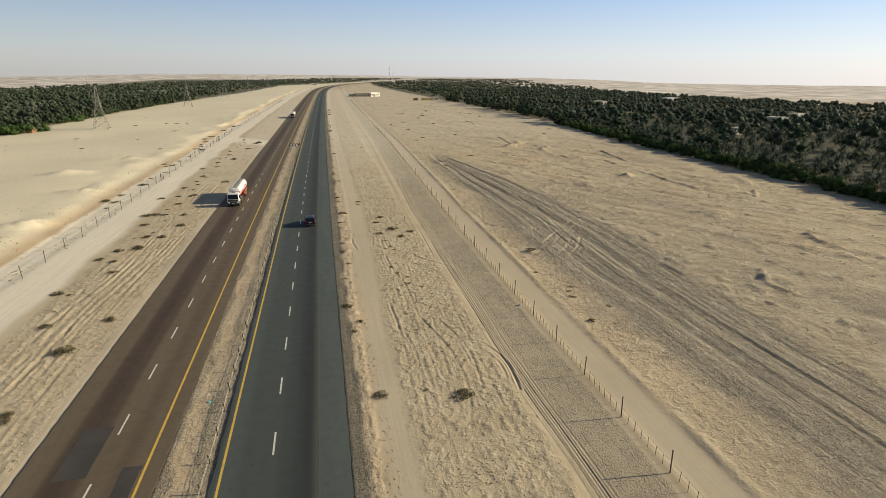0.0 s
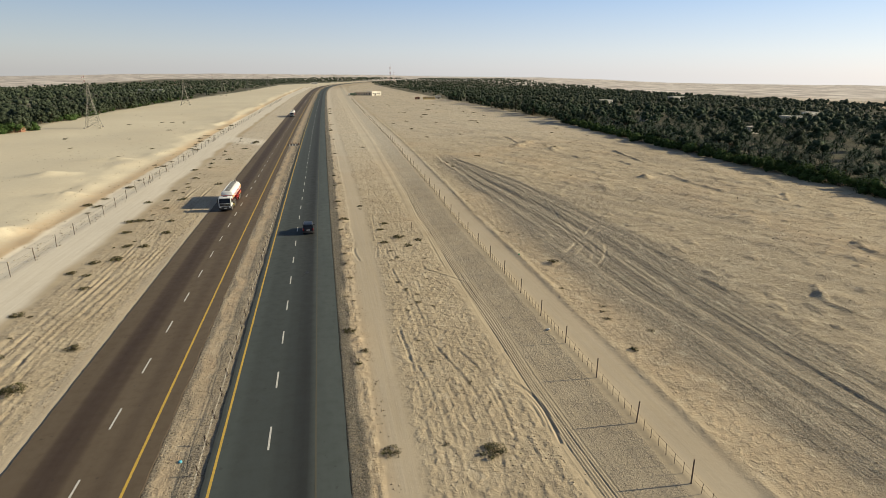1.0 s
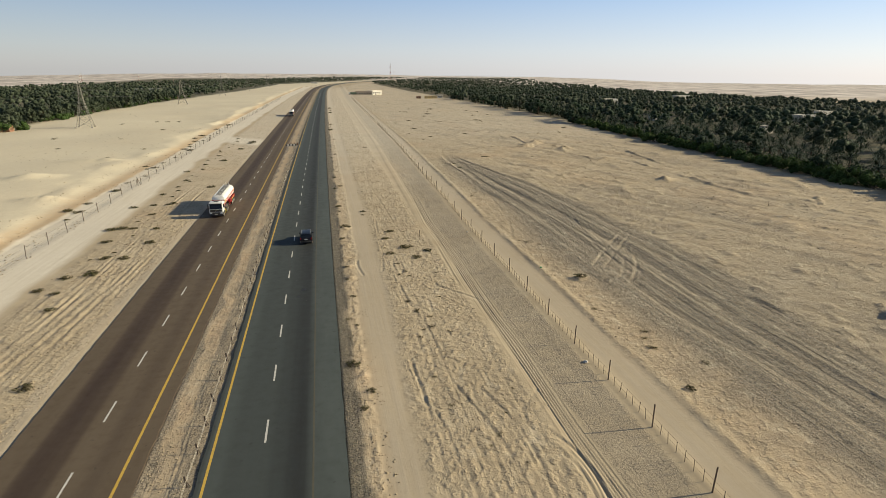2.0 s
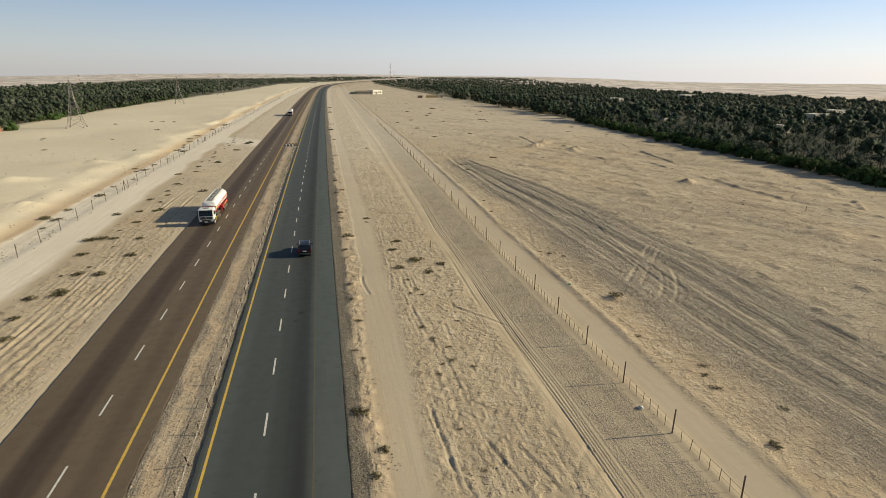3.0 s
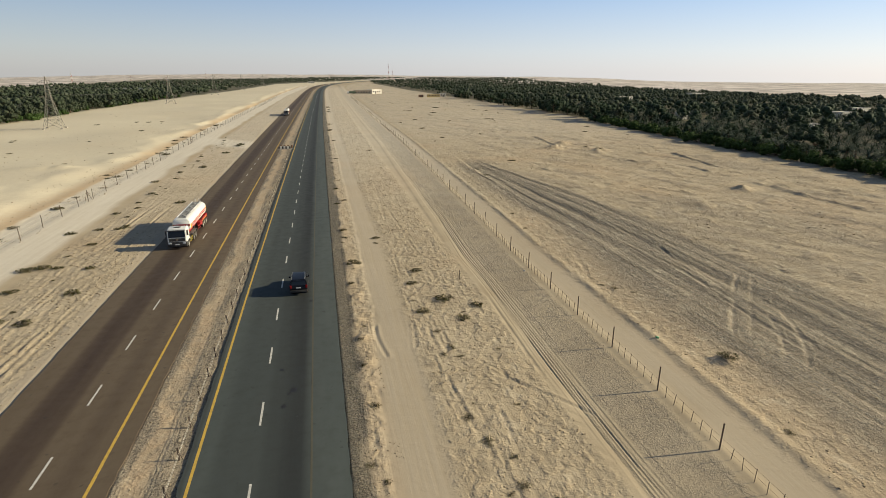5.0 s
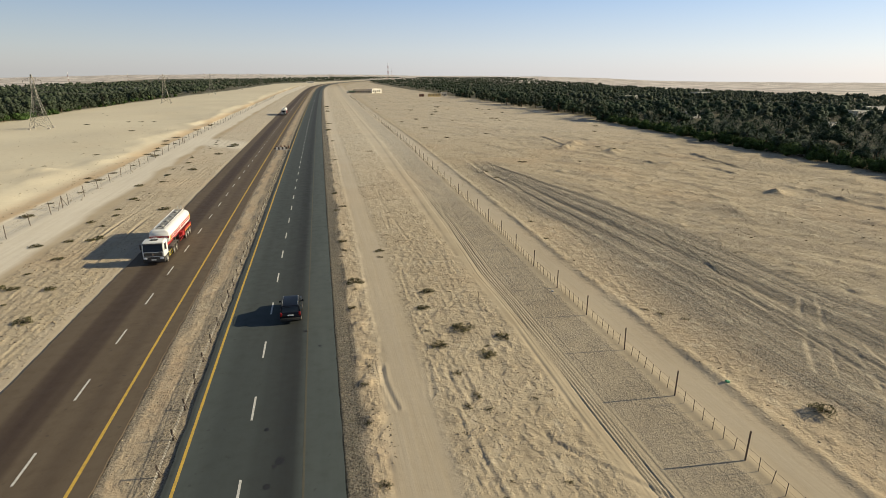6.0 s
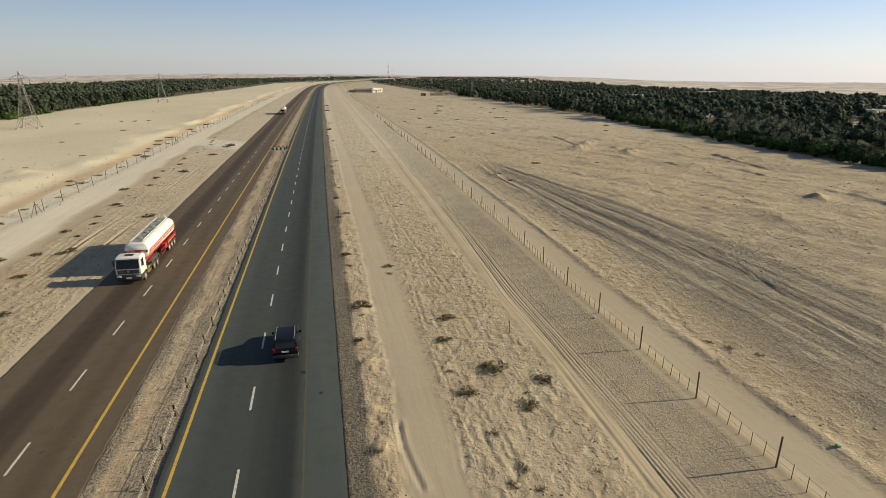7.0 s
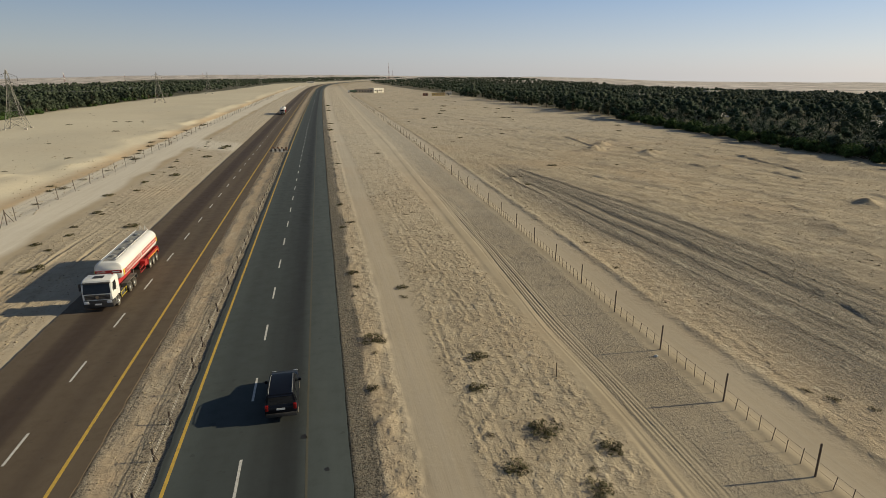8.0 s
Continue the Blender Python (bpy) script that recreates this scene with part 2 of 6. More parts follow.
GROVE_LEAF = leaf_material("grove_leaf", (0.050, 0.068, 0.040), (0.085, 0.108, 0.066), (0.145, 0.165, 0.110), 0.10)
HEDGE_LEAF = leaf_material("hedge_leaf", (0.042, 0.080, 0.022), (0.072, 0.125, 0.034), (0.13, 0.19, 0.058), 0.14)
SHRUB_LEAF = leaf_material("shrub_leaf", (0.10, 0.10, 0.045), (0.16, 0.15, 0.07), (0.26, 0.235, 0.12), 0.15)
DRY_TWIG = bark_material("dry_twig", (0.10, 0.075, 0.045), (0.20, 0.15, 0.095))
BARK = bark_material("bark", (0.09, 0.065, 0.045), (0.19, 0.145, 0.10))
RUSTY = worn("rusty_post", (0.085, 0.060, 0.045), 0.85, amount=0.35, scale=4)
GALV = worn("galvanised_steel", (0.42, 0.42, 0.40), 0.5, 0.7, amount=0.3)
WIRE = worn("fence_picket", (0.15, 0.12, 0.09), 0.7, 0.3, amount=0.2)
CABLE = worn("steel_cable", (0.60, 0.55, 0.46), 0.6, 0.4, amount=0.2)
STEEL = worn("pylon_steel", (0.20, 0.195, 0.18), 0.6, 0.5, amount=0.25, scale=1)
CONCRETE = worn("concrete", (0.40, 0.37, 0.32), 0.9, amount=0.4, scale=2)


# ---- ground ----
LATTICE = {}


def vnoise(x, y, scale, seed):
    """Smooth value noise on arrays, 0 to 1."""
    if seed not in LATTICE:
        LATTICE[seed] = np.random.RandomState(seed).rand(256, 256)
    lat = LATTICE[seed]
    fx, fy = x / scale, y / scale
    ix, iy = np.floor(fx).astype(int), np.floor(fy).astype(int)
    tx, ty = fx - ix, fy - iy
    tx, ty = tx * tx * (3 - 2 * tx), ty * ty * (3 - 2 * ty)
    a, b = lat[ix % 256, iy % 256], lat[(ix + 1) % 256, iy % 256]
    c, d = lat[ix % 256, (iy + 1) % 256], lat[(ix + 1) % 256, (iy + 1) % 256]
    return (a * (1 - tx) + b * tx) * (1 - ty) + (c * (1 - tx) + d * tx) * ty


def step(v, a, b):
    t = np.clip((v - a) / (b - a), 0, 1)
    return t * t * (3 - 2 * t)


def band(v, a, b, soft):
    return step(v, a - soft, a + soft) * (1 - step(v, b - soft, b + soft))


BEND_Y = np.array([-400, 110, 180, 300, 430, 715, 920, 1112, 1243, 1415, 1659, 1889, 2197, 2526, 6000])
BEND_X = np.array([0, 0, 0.3, 1.05, 2.2, 5.6, 9.2, 17, 27, 50, 105, 174, 265, 378, 1700])


def bend(y):
    """Sideways drift of the highway with distance."""
    y = np.asarray(y, float)
    k = np.linspace(-1, 1, 9)
    w = np.clip((y - 60) * 0.12, 0, 120)
    return sum(np.interp(y + w * q, BEND_Y, BEND_X) for q in k) / 9


LEFT_FENCE_Y = np.array([-100, 120, 200, 300, 401, 690, 1100, 3000])
LEFT_FENCE_X = np.array([-43.5, -43.5, -44.0, -43.8, -42.4, -38.0, -22, 400])


FENCE_Y = np.array([-50, 45, 120, 143, 187, 248, 374, 640, 1200])
FENCE_X = np.array([24.35, 24.35, 25.2, 26.1, 27.1, 28.7, 29.8, 33.0, 45.0])
TOE_Y = np.array([-100, 95, 124, 165, 212, 331, 690, 1100, 3000])
TOE_X = np.array([-48.9, -48.9, -49.3, -49.0, -48.6, -48.4, -42.5, -28, 390])


def right_fence_x(y):
    return np.interp(y, FENCE_Y, FENCE_X)


def left_fence(y):
    return np.interp(y, LEFT_FENCE_Y, LEFT_FENCE_X)


MOUNDS = [  # x, y, length, width, height, turn
    (-70, 176, 7, 4, 1.3, 0.3), (-58, 150, 6, 3, 0.7, 0.2), (-66, 205, 10, 4, 0.8, 0.1), (-56, 118, 9, 3, 0.6, 0.5),
    (88.3, 152.5, 4, 2.6, 0.8, 0.4), (76, 226, 6, 3, 1.2, 0.2), (84, 236, 8, 3, 0.9, 0.8), (88, 217, 6, 3, 0.8, 1.0),
    (84, 105, 6, 3, 0.3, 0.9), (70, 140, 9, 2, 0.25, 1.2), (118, 140, 12, 1.6, 0.4, 1.2), (128, 190, 10, 2, 0.4, 1.1),
    (2.8, 101.9, 0.9, 0.8, 0.2, 0.0), (2.7, 66.8, 0.7, 0.6, 0.22, 0.0), (3.1, 108.5, 1.0, 0.7, 0.22, 0.4), (2.9, 93.0, 0.8, 0.6, 0.2, 0.2), (2.8, 97.8, 0.9, 0.8, 0.26, 0.2), (3.3, 118.6, 1.2, 0.9, 0.26, 0.1),
    (91, 192, 5, 2.5, 0.4, 0.5), (38, 186, 2.2, 1.4, 0.5, 0.3), (33.6, 87.2, 1.3, 1.1, 0.3, 0.3),
]


def verge_track(y):
    """Inner and outer edge of the swept track beside the right carriageway."""
    return np.interp(y, [40, 65, 80, 92, 103, 145, 300], [3.0, 3.1, 3.0, 3.5, 4.3, 4.6, 4.2]), np.interp(y, [40, 65, 90, 130, 300], [6.4, 6.7, 7.8, 8.4, 7.4])


VERGE_RUTS = [  # x, y, slope, depth, from, to
    (14.9, 86.6, -0.50, 0.09, 80, 92), (13.9, 84.5, -0.46, 0.08, 78, 89), (16.9, 85, 0.03, 0.07, 60, 104), (15.4, 70, 0.02, 0.06, 40, 78), (13.4, 110, 0.10, 0.06, 96, 128), (10.2, 90, -0.012, 0.06, 50, 120),
    (8.7, 90, -0.012, 0.06, 50, 120), (12.6, 70, 0.07, 0.06, 40, 92), (11.2, 70, 0.07, 0.05, 40, 92), (9.4, 60, 0.03, 0.05, 34, 84), (14.0, 52, -0.03, 0.06, 34, 78), (12.4, 125, -0.05, 0.06, 100, 170), (9.8, 140, 0.04, 0.06, 108, 190),
]


SERVICE_RUTS = ((-7.3, 0.07, 0.035), (-6.75, 0.07, 0.07), (-6.52, 0.055, 0.06), (-6.22, 0.055, 0.05), (-5.92, 0.07, 0.08), (-5.7, 0.055, 0.05), (-5.35, 0.05, 0.045), (-4.6, 0.05, 0.03))


def service_ruts(x, y):
    """Ruts of the service track beside the right fence: distance, half width, depth, strength."""
    v = x - right_fence_x(y) + 0.5 * (vnoise(x * 0.2, y, 17, 5) - 0.5)
    for k, (vo, wd, dp) in enumerate(SERVICE_RUTS):
        wob = 0.45 * (vnoise(x * 0 + 3.1 * (k // 2), y, 21, 23) - 0.5) + 0.2 * (vnoise(x * 0 + 3.1 * k, y, 7, 23) - 0.5)
        on = np.clip(2.0 * vnoise(x * 0 + 7.7 * k, y, 9, 24) - 0.2 + 0.4 * vnoise(x, y, 0.8, 46), 0, 1.2) * step(y, -50, 0) * (1 - step(y, 230, 330))
        yield v - vo - wob, wd, dp, on


def height(x, y):
    """Height of the sand at (x, y)."""
    c = bend(y)
    u = x - c
    h = (vnoise(x, y, 38, 1) - 0.5) * 0.5 * step(np.abs(u + 12), 26, 60)
    h += (vnoise(x, y, 9, 2) - 0.5) * 0.16
    t0, t1 = verge_track(y)
    bumpy = 1.3 * band(u, 2.2, t0 + 0.2, 0.3) + band(u, t1, 16.8, 0.6) + band(u, 30, 150, 2) * 0.75 + band(u, -35.5, -25, 0.6) + 0.12 * band(u, -400, -46, 2)
    near = 1 - step(y, 125, 160)
    h += ((vnoise(x, y, 1.7, 3) - 0.5) * 0.04 + (vnoise(x, y, 0.75, 4) - 0.5) * 0.032 + near * (np.clip(vnoise(x, y, 0.36, 26) - 0.70, 0, 1) * 0.26 - np.clip(vnoise(x, y, 0.42, 29) - 0.74, 0, 1) * 0.22 + (vnoise(x, y, 0.5, 27) - 0.5) * 0.025)) * np.clip(bumpy, 0, 1.3)
    for k, (rx, ry, sl, dp, ya, yb) in enumerate(VERGE_RUTS):
        d = u - rx - sl * (y - ry) - 0.5 * (vnoise(y * 0 + 5.3 * k, y, 14, 43) - 0.5)
        on = 0.5 * band(y, ya, yb, 4) * np.clip(1.7 * vnoise(y * 0 + 9.1 * k, y, 6, 44) - 0.3 + 0.4 * vnoise(x, y, 0.7, 47), 0, 1.1)
        h += dp * on * (0.4 * np.exp(-((d - 0.26) / 0.14) ** 2) - np.exp(-(d / 0.14) ** 2) + 0.4 * np.exp(-((d + 0.26) / 0.14) ** 2))
    # old wheel lines in the left verge
    for k in range(13):
        d = u + 33.6 - 0.64 * k - (0.055 - 0.018 * (k % 5)) * (y - 110) - 1.6 * (vnoise(y * 0 + 4.7 * k, y, 34, 49) - 0.5)
        on = 0.062 * band(u, -35.2, -25.3, 0.5) * step(y, 30, 60) * (1 - step(y, 170, 260)) * np.clip(1.6 * vnoise(y * 0 + 6.9 * k, y, 11, 50) - 0.2, 0, 1)
        h += on * (0.5 * np.exp(-((d - 0.34) / 0.2) ** 2) - np.exp(-(d / 0.18) ** 2) + 0.5 * np.exp(-((d + 0.34) / 0.2) ** 2))
    # ruts of the service track beside the right fence
    v = x - right_fence_x(y)
    for d, wd, dp, on in service_ruts(x, y):
        h -= 0.45 * dp * on * np.exp(-(d / wd) ** 2)
        h += 0.22 * dp * on * np.exp(-((d - 0.15) / 0.07) ** 2)
    h += 0.035 * band(v, -8.4, -7.2, 0.3) * (0.5 + vnoise(x, y, 3, 25)) + 0.05 * band(v, -0.1, 0.6, 0.25)
    h -= 0.05 * band(v, 0.9, 4.4, 0.6)
    h += 0.14 * band(v, 4.5, 5.4, 0.4) * vnoise(x, y, 5, 6)
    # low wind ridges over the open field
    fl = band(u, 52, 160, 6) * (1 - step(y, 330, 420))
    h += fl * ((vnoise(x + 0.5 * y, y * 0.35, 2.6, 75) - 0.5) * 0.22 + np.clip(vnoise(x, y, 2.2, 76) - 0.68, 0, 1) * 0.9)
    # furrows of the gravel spread
    gb = gravel_band(x, y)
    h += gb * ((ridges(x, y) - 0.5) * 0.34 + (ridges(x, y, 3.1) - 0.5) * 0.16)
    # bank beside the left service track, plateau behind it
    lf = left_fence(y)
    edge = np.interp(y, TOE_Y, TOE_X) - 5.5 * (vnoise(x * 0.1, y, 16, 8) - 0.35) - 2.6 * (vnoise(x * 0.4, y, 5.0, 9) - 0.5)
    rise = step(-(x - edge), 0.0, 3.0 + 8.5 * vnoise(x * 0.1, y, 21, 11))
    h += rise * (0.85 + 0.7 * (vnoise(x, y, 24, 10) - 0.5) + 0.35 * (vnoise(x, y, 6, 28) - 0.5) * band(x - edge, -12, -1, 3)) * step(y, -200, 0)
    h += 0.3 * band(x - edge, -8.5, -4.0, 1.8) * (vnoise(x, y, 7, 12) - 0.35)
    h -= 0.12 * band(x - lf, -5.5, -0.8, 0.8)
    for mx, my, ln, wd, mh, tn in MOUNDS:
        ca, sa2 = math.cos(tn), math.sin(tn)
        dx, dy = (x - mx) * ca + (y - my) * sa2, -(x - mx) * sa2 + (y - my) * ca
        r = (dx / ln) ** 2 + (dy / wd) ** 2
        h += mh * np.exp(-2.2 * r) * (0.4 + 0.8 * vnoise(x, y, 1.8, 13) + 0.5 * vnoise(x, y, 0.7, 15))
    # road bed and median
    under = np.maximum(band(u, -9.25, 0.65, 0.15), band(u, -23.4, -13.5, 0.15))
    med = band(u, -13.3, -9.3, 0.25)
    h = h * (1 - band(u, -24.5, 1.6, 0.8)) - 0.05
    h += med * (-0.07 + 0.03 * (u + 9.3) / -4 * 2 + 0.07 * (vnoise(x, y, 2.2, 14) - 0.5) + 0.06 * (vnoise(x, y, 0.7, 15) - 0.5))
    h = h * (1 - under) - 0.30 * under
    # far dunes
    r = np.hypot(x, y)
    far = step(r, 900, 2400) * step(np.abs(u), 150, 700)
    h += far * (vnoise(x, y * 0.6, 330, 16) * 3 + np.abs(vnoise(x, y, 120, 17) - 0.5) * 6)
    h += step(r, 2200, 4600) * step(np.abs(u), 300, 900) * (vnoise(x, y, 600, 18) * 5 + vnoise(x, y, 190, 19) * 5)
    # the plain falls away gently on both sides
    h -= np.clip(r - 600, 0, None) * 0.0095 * step(np.abs(x / np.maximum(np.abs(y), 1.0) - 0.05), 0.2, 0.7)
    return h


SPREAD_Y = np.array([0, 40, 60, 75, 100, 128, 150, 166, 190, 210])
SPREAD_UP = np.array([52.5, 51.5, 52.0, 53.0, 54.2, 53.2, 51.5, 49.0, 45.0, 43.5])
SPREAD_LOW = np.array([34, 34, 34, 33.5, 33.0, 33.0, 33.5, 34.0, 35.5, 37.0])


def fan(x, y):
    """Place across the gravel spread: 0 at its edge by the fence track, 1 at its far edge."""
    lo, up = np.interp(y, SPREAD_Y, SPREAD_LOW), np.interp(y, SPREAD_Y, SPREAD_UP)
    return (x - lo + 1.6 * (vnoise(x, y, 19, 20) - 0.5)) / (up - lo)


def ridges(x, y, k=1.0):
    """Furrows that follow the spread, 0 to 1."""
    f = fan(x, y) * 11 * k
    return vnoise(f + 40, y * 0.02 * k + 0.25 * vnoise(x, y, 9, 7), 1.0, 21)


def gravel_band(x, y):
    f = fan(x, y)
    return step(f, -0.05, 0.42) * (1 - step(f, 0.90, 1.12)) * step(y, -60, 0) * (1 - step(y, 188, 212))


def spread(*segs):
    out = []
    for a, b, s in segs:
        out.append(np.arange(a, b - s * 0.01, s))
    return np.concatenate(out)


def growing(start, stop, first, factor):
    v, s = [], first
    while start < stop:
        v.append(start)
        start += s
        s *= factor
    return np.array(v + [stop])


WOODS_Y = np.array([-60, 60, 105, 137, 184, 220, 262, 330, 420, 513, 640, 884, 1300, 1534, 2600])
WOODS_RX = np.array([112, 122, 129, 132, 133.5, 134.5, 138, 141, 141.5, 140, 135, 130, 126, 130, 450])
WOODS_LX = np.array([-150, -150, -150, -150, -150, -146, -140, -138, -137, -136, -122, -100, -78, 0, 360])


# tyre ruts pressed into the sand: way points of each line
RUTS_VERGE = [((7.3, 70.6), (7.7, 62.2), (7.5, 55.7), (6.9, 46.8)), ((8.0, 60.9), (8.6, 56.5), (8.4, 50.2), (7.4, 41.9)), ((10.0, 67.1), (12.8, 53.7), (12.3, 45.7), (10.9, 41.1)),
              ((12.5, 63.8), (14.0, 58.1), (14.5, 53.3), (13.6, 45.5)), ((7.4, 43.5), (10.0, 43.9), (13.4, 43.6), (17.8, 40.9)), ((7.5, 41.8), (9.6, 42.4), (12.8, 42.1), (17.2, 39.6)),
              ((14.4, 58.5), (16.4, 60.3), (17.8, 61.7)), ((13.2, 57.1), (15.1, 57.8), (17.7, 59.6)), ((14.4, 57.4), (16.3, 56.2), (17.9, 51.7), (17.0, 44.8)), ((14.2, 55.9), (16.1, 54.0), (16.9, 51.0), (16.6, 47.8))]
RUTS_FIELD = [((12.4, 90.1), (15.8, 85.6), (18.9, 81.5)), ((9.0, 90.7), (9.3, 83.4), (10.4, 75.1)), ((9.8, 100.7), (9.1, 97.1), (9.5, 93.5)), ((10.3, 99.3), (10.5, 96.3), (10.1, 93.3)), ((8.3, 104.0), (8.0, 99.2), (7.3, 93.9)), ((4.3, 100.6), (4.1, 97.6), (4.8, 93.0)),
              ((49.5, 131.8), (47.2, 118.9), (44.5, 107.9), (42.9, 100.1)), ((36.9, 143.3), (35.4, 127.4), (33.6, 117.4), (30.7, 106.7)), ((78.0, 199.3), (78.1, 170.9), (78.6, 154.0), (78.8, 134.1)), ((86.7, 184.9), (74, 172), (65.4, 160.8))]
RUTS_PAIR = [((51.2, 106.4), (44.9, 99.2), (37.3, 89.8)), ((46.5, 97.0), (42.0, 88.0), (36.8, 83.5)), ((45.2, 110.5), (43.2, 97.1), (42.8, 86.6))]
BANKS = [((82, 264), (82.3, 249), (79.5, 233), (78, 224)), ((79, 220), (83, 221)), ((92.7, 235), (98.4, 234)), ((98.2, 156), (96.5, 145), (97.2, 138), (97.7, 131)), ((86.8, 198.6), (87.8, 191.4)),
         ((96.3, 187.4), (98.2, 183), (96.9, 173.6)), ((90.3, 89.5), (87, 80)), ((108.8, 211), (106, 193), (104.3, 176)), ((112, 128), (104, 118)), ((66.6, 72.5), (61.3, 65.3), (63.6, 59.7))]
RUTS_LEFT = [((-36.8, 83.2), (-34.1, 80.5), (-31.1, 77.0)), ((-39.0, 115.1), (-36.5, 98.6), (-32.6, 80.2)), ((-33.5, 130.8), (-28.2, 103.7), (-26.2, 88.3)), ((-36.1, 108.7), (-35.2, 90.0), (-33.1, 72.8)), ((-31.8, 74.3), (-30.8, 66.1), (-29.4, 58.2)),
             ((-33.5, 128.2), (-30.6, 118.0), (-28.8, 115.4)), ((-39.4, 140.4), (-37.0, 136.3), (-32.1, 133.5)), ((-33.1, 134.3), (-32.2, 130.0), (-30.3, 127.3)), ((-35.2, 164.2), (-28.0, 151.2), (-24.6, 147.2)), ((-35.1, 168.7), (-33.7, 154.1), (-27.4, 146.2))]


def rut_lines():
    """All ruts as (points, half width, depth, swept)."""
    rs = random.Random(71)
    out = []

    def smooth(pts, shift=0.0):
        p = np.array(pts, float)
        q = np.linspace(0, len(p) - 1, 14 * (len(p) - 1) + 1)
        c = np.stack([np.interp(q, np.arange(len(p)), p[:, k]) for k in (0, 1)], 1)
        for _ in range(3):
            ext = np.concatenate([c[:1].repeat(4, 0), c, c[-1:].repeat(4, 0)])
            c = np.stack([np.convolve(ext[:, k], np.ones(9) / 9, "valid") for k in (0, 1)], 1)
        d = np.gradient(c, axis=0)
        d /= np.linalg.norm(d, axis=1)[:, None] + 1e-9
        return c + shift * np.stack([d[:, 1], -d[:, 0]], 1)

    for pts in RUTS_VERGE:
        out.append((smooth(pts), 0.15, 0.08, 0.3))
        out.append((smooth(pts, 0.36), 0.12, 0.05, 0.1))
    for pts in RUTS_FIELD:
        out.append((smooth(pts), 0.17, 0.075, 0.3))
        out.append((smooth(pts, 0.4 if pts[0][1] < 130 else 1.6), 0.14, 0.035, 0.2))
    for pts in RUTS_PAIR:
        out += [(smooth(pts, g), 0.22, 0.085, 1.0) for g in (-0.85, 0.85)]
    for pts in RUTS_LEFT:
        out += [(smooth(pts, g), 0.17, 0.055, 0.35) for g in (-0.8, 0.8)]
    for k in range(15):
        x, y, dx = rs.uniform(-35, -26.5), rs.uniform(45, 190), rs.uniform(-3.5, 3.0)
        pts = [(x, y), (x + 0.4 * dx + rs.uniform(-0.4, 0.4), y + 20), (x + dx, y + rs.uniform(38, 60))]
        out += [(smooth(pts, g), 0.17, rs.uniform(0.03, 0.06), 0.3) for g in (-0.8, 0.8)]
    for k in range(9):
        x, y, dx = rs.uniform(55, 110), rs.uniform(60, 170), rs.uniform(-14, 10)
        pts = [(x, y), (x + 0.4 * dx + rs.uniform(-2, 2), y + 25), (x + dx, y + rs.uniform(50, 90))]
        out += [(smooth(pts, g), 0.3, 0.06, 0.5) for g in (-0.85, 0.85)]
    out += [(smooth(pts), 0.5 if k != 3 else 0.9, -0.42, 0.0) for k, pts in enumerate(BANKS)]
    return out


def press_ruts(x, y):
    """Change of height and sweeping along all ruts."""
    dip, rim, bank, swept = (np.zeros_like(x) for _ in range(4))
    for pts, wd, dp, sw in rut_lines():
        m = np.nonzero((x > pts[:, 0].min() - 3) & (x < pts[:, 0].max() + 3) & (y > pts[:, 1].min() - 3) & (y < pts[:, 1].max() + 3))[0]
        if not len(m):
            continue
        best = np.full(len(m), 9.0)
        for a, b in zip(pts, pts[1:]):
            ab = b - a
            q = np.clip(((x[m] - a[0]) * ab[0] + (y[m] - a[1]) * ab[1]) / (ab @ ab + 1e-9), 0, 1)
            best = np.minimum(best, np.hypot(x[m] - a[0] - q * ab[0], y[m] - a[1] - q * ab[1]))
        if dp < 0:
            bank[m] = np.maximum(bank[m], -dp * np.exp(-(best / wd) ** 2) * (0.3 + 0.9 * vnoise(x[m], y[m], 1.6, 73)))
            continue
        fade = np.clip(1.7 * vnoise(x[m], y[m], 9.0, 72) - 0.1 + 0.3 * vnoise(x[m], y[m], 1.5, 74), 0, 1)
        dip[m] = np.maximum(dip[m], dp * fade * np.exp(-(best / wd) ** 2))
        rim[m] = np.maximum(rim[m], 0.55 * dp * fade * np.exp(-((best - 1.9 * wd) / (0.8 * wd)) ** 2))
        swept[m] = np.maximum(swept[m], sw * fade * np.exp(-(best / (1.6 * wd)) ** 2))
    return rim - dip + bank, swept, bank


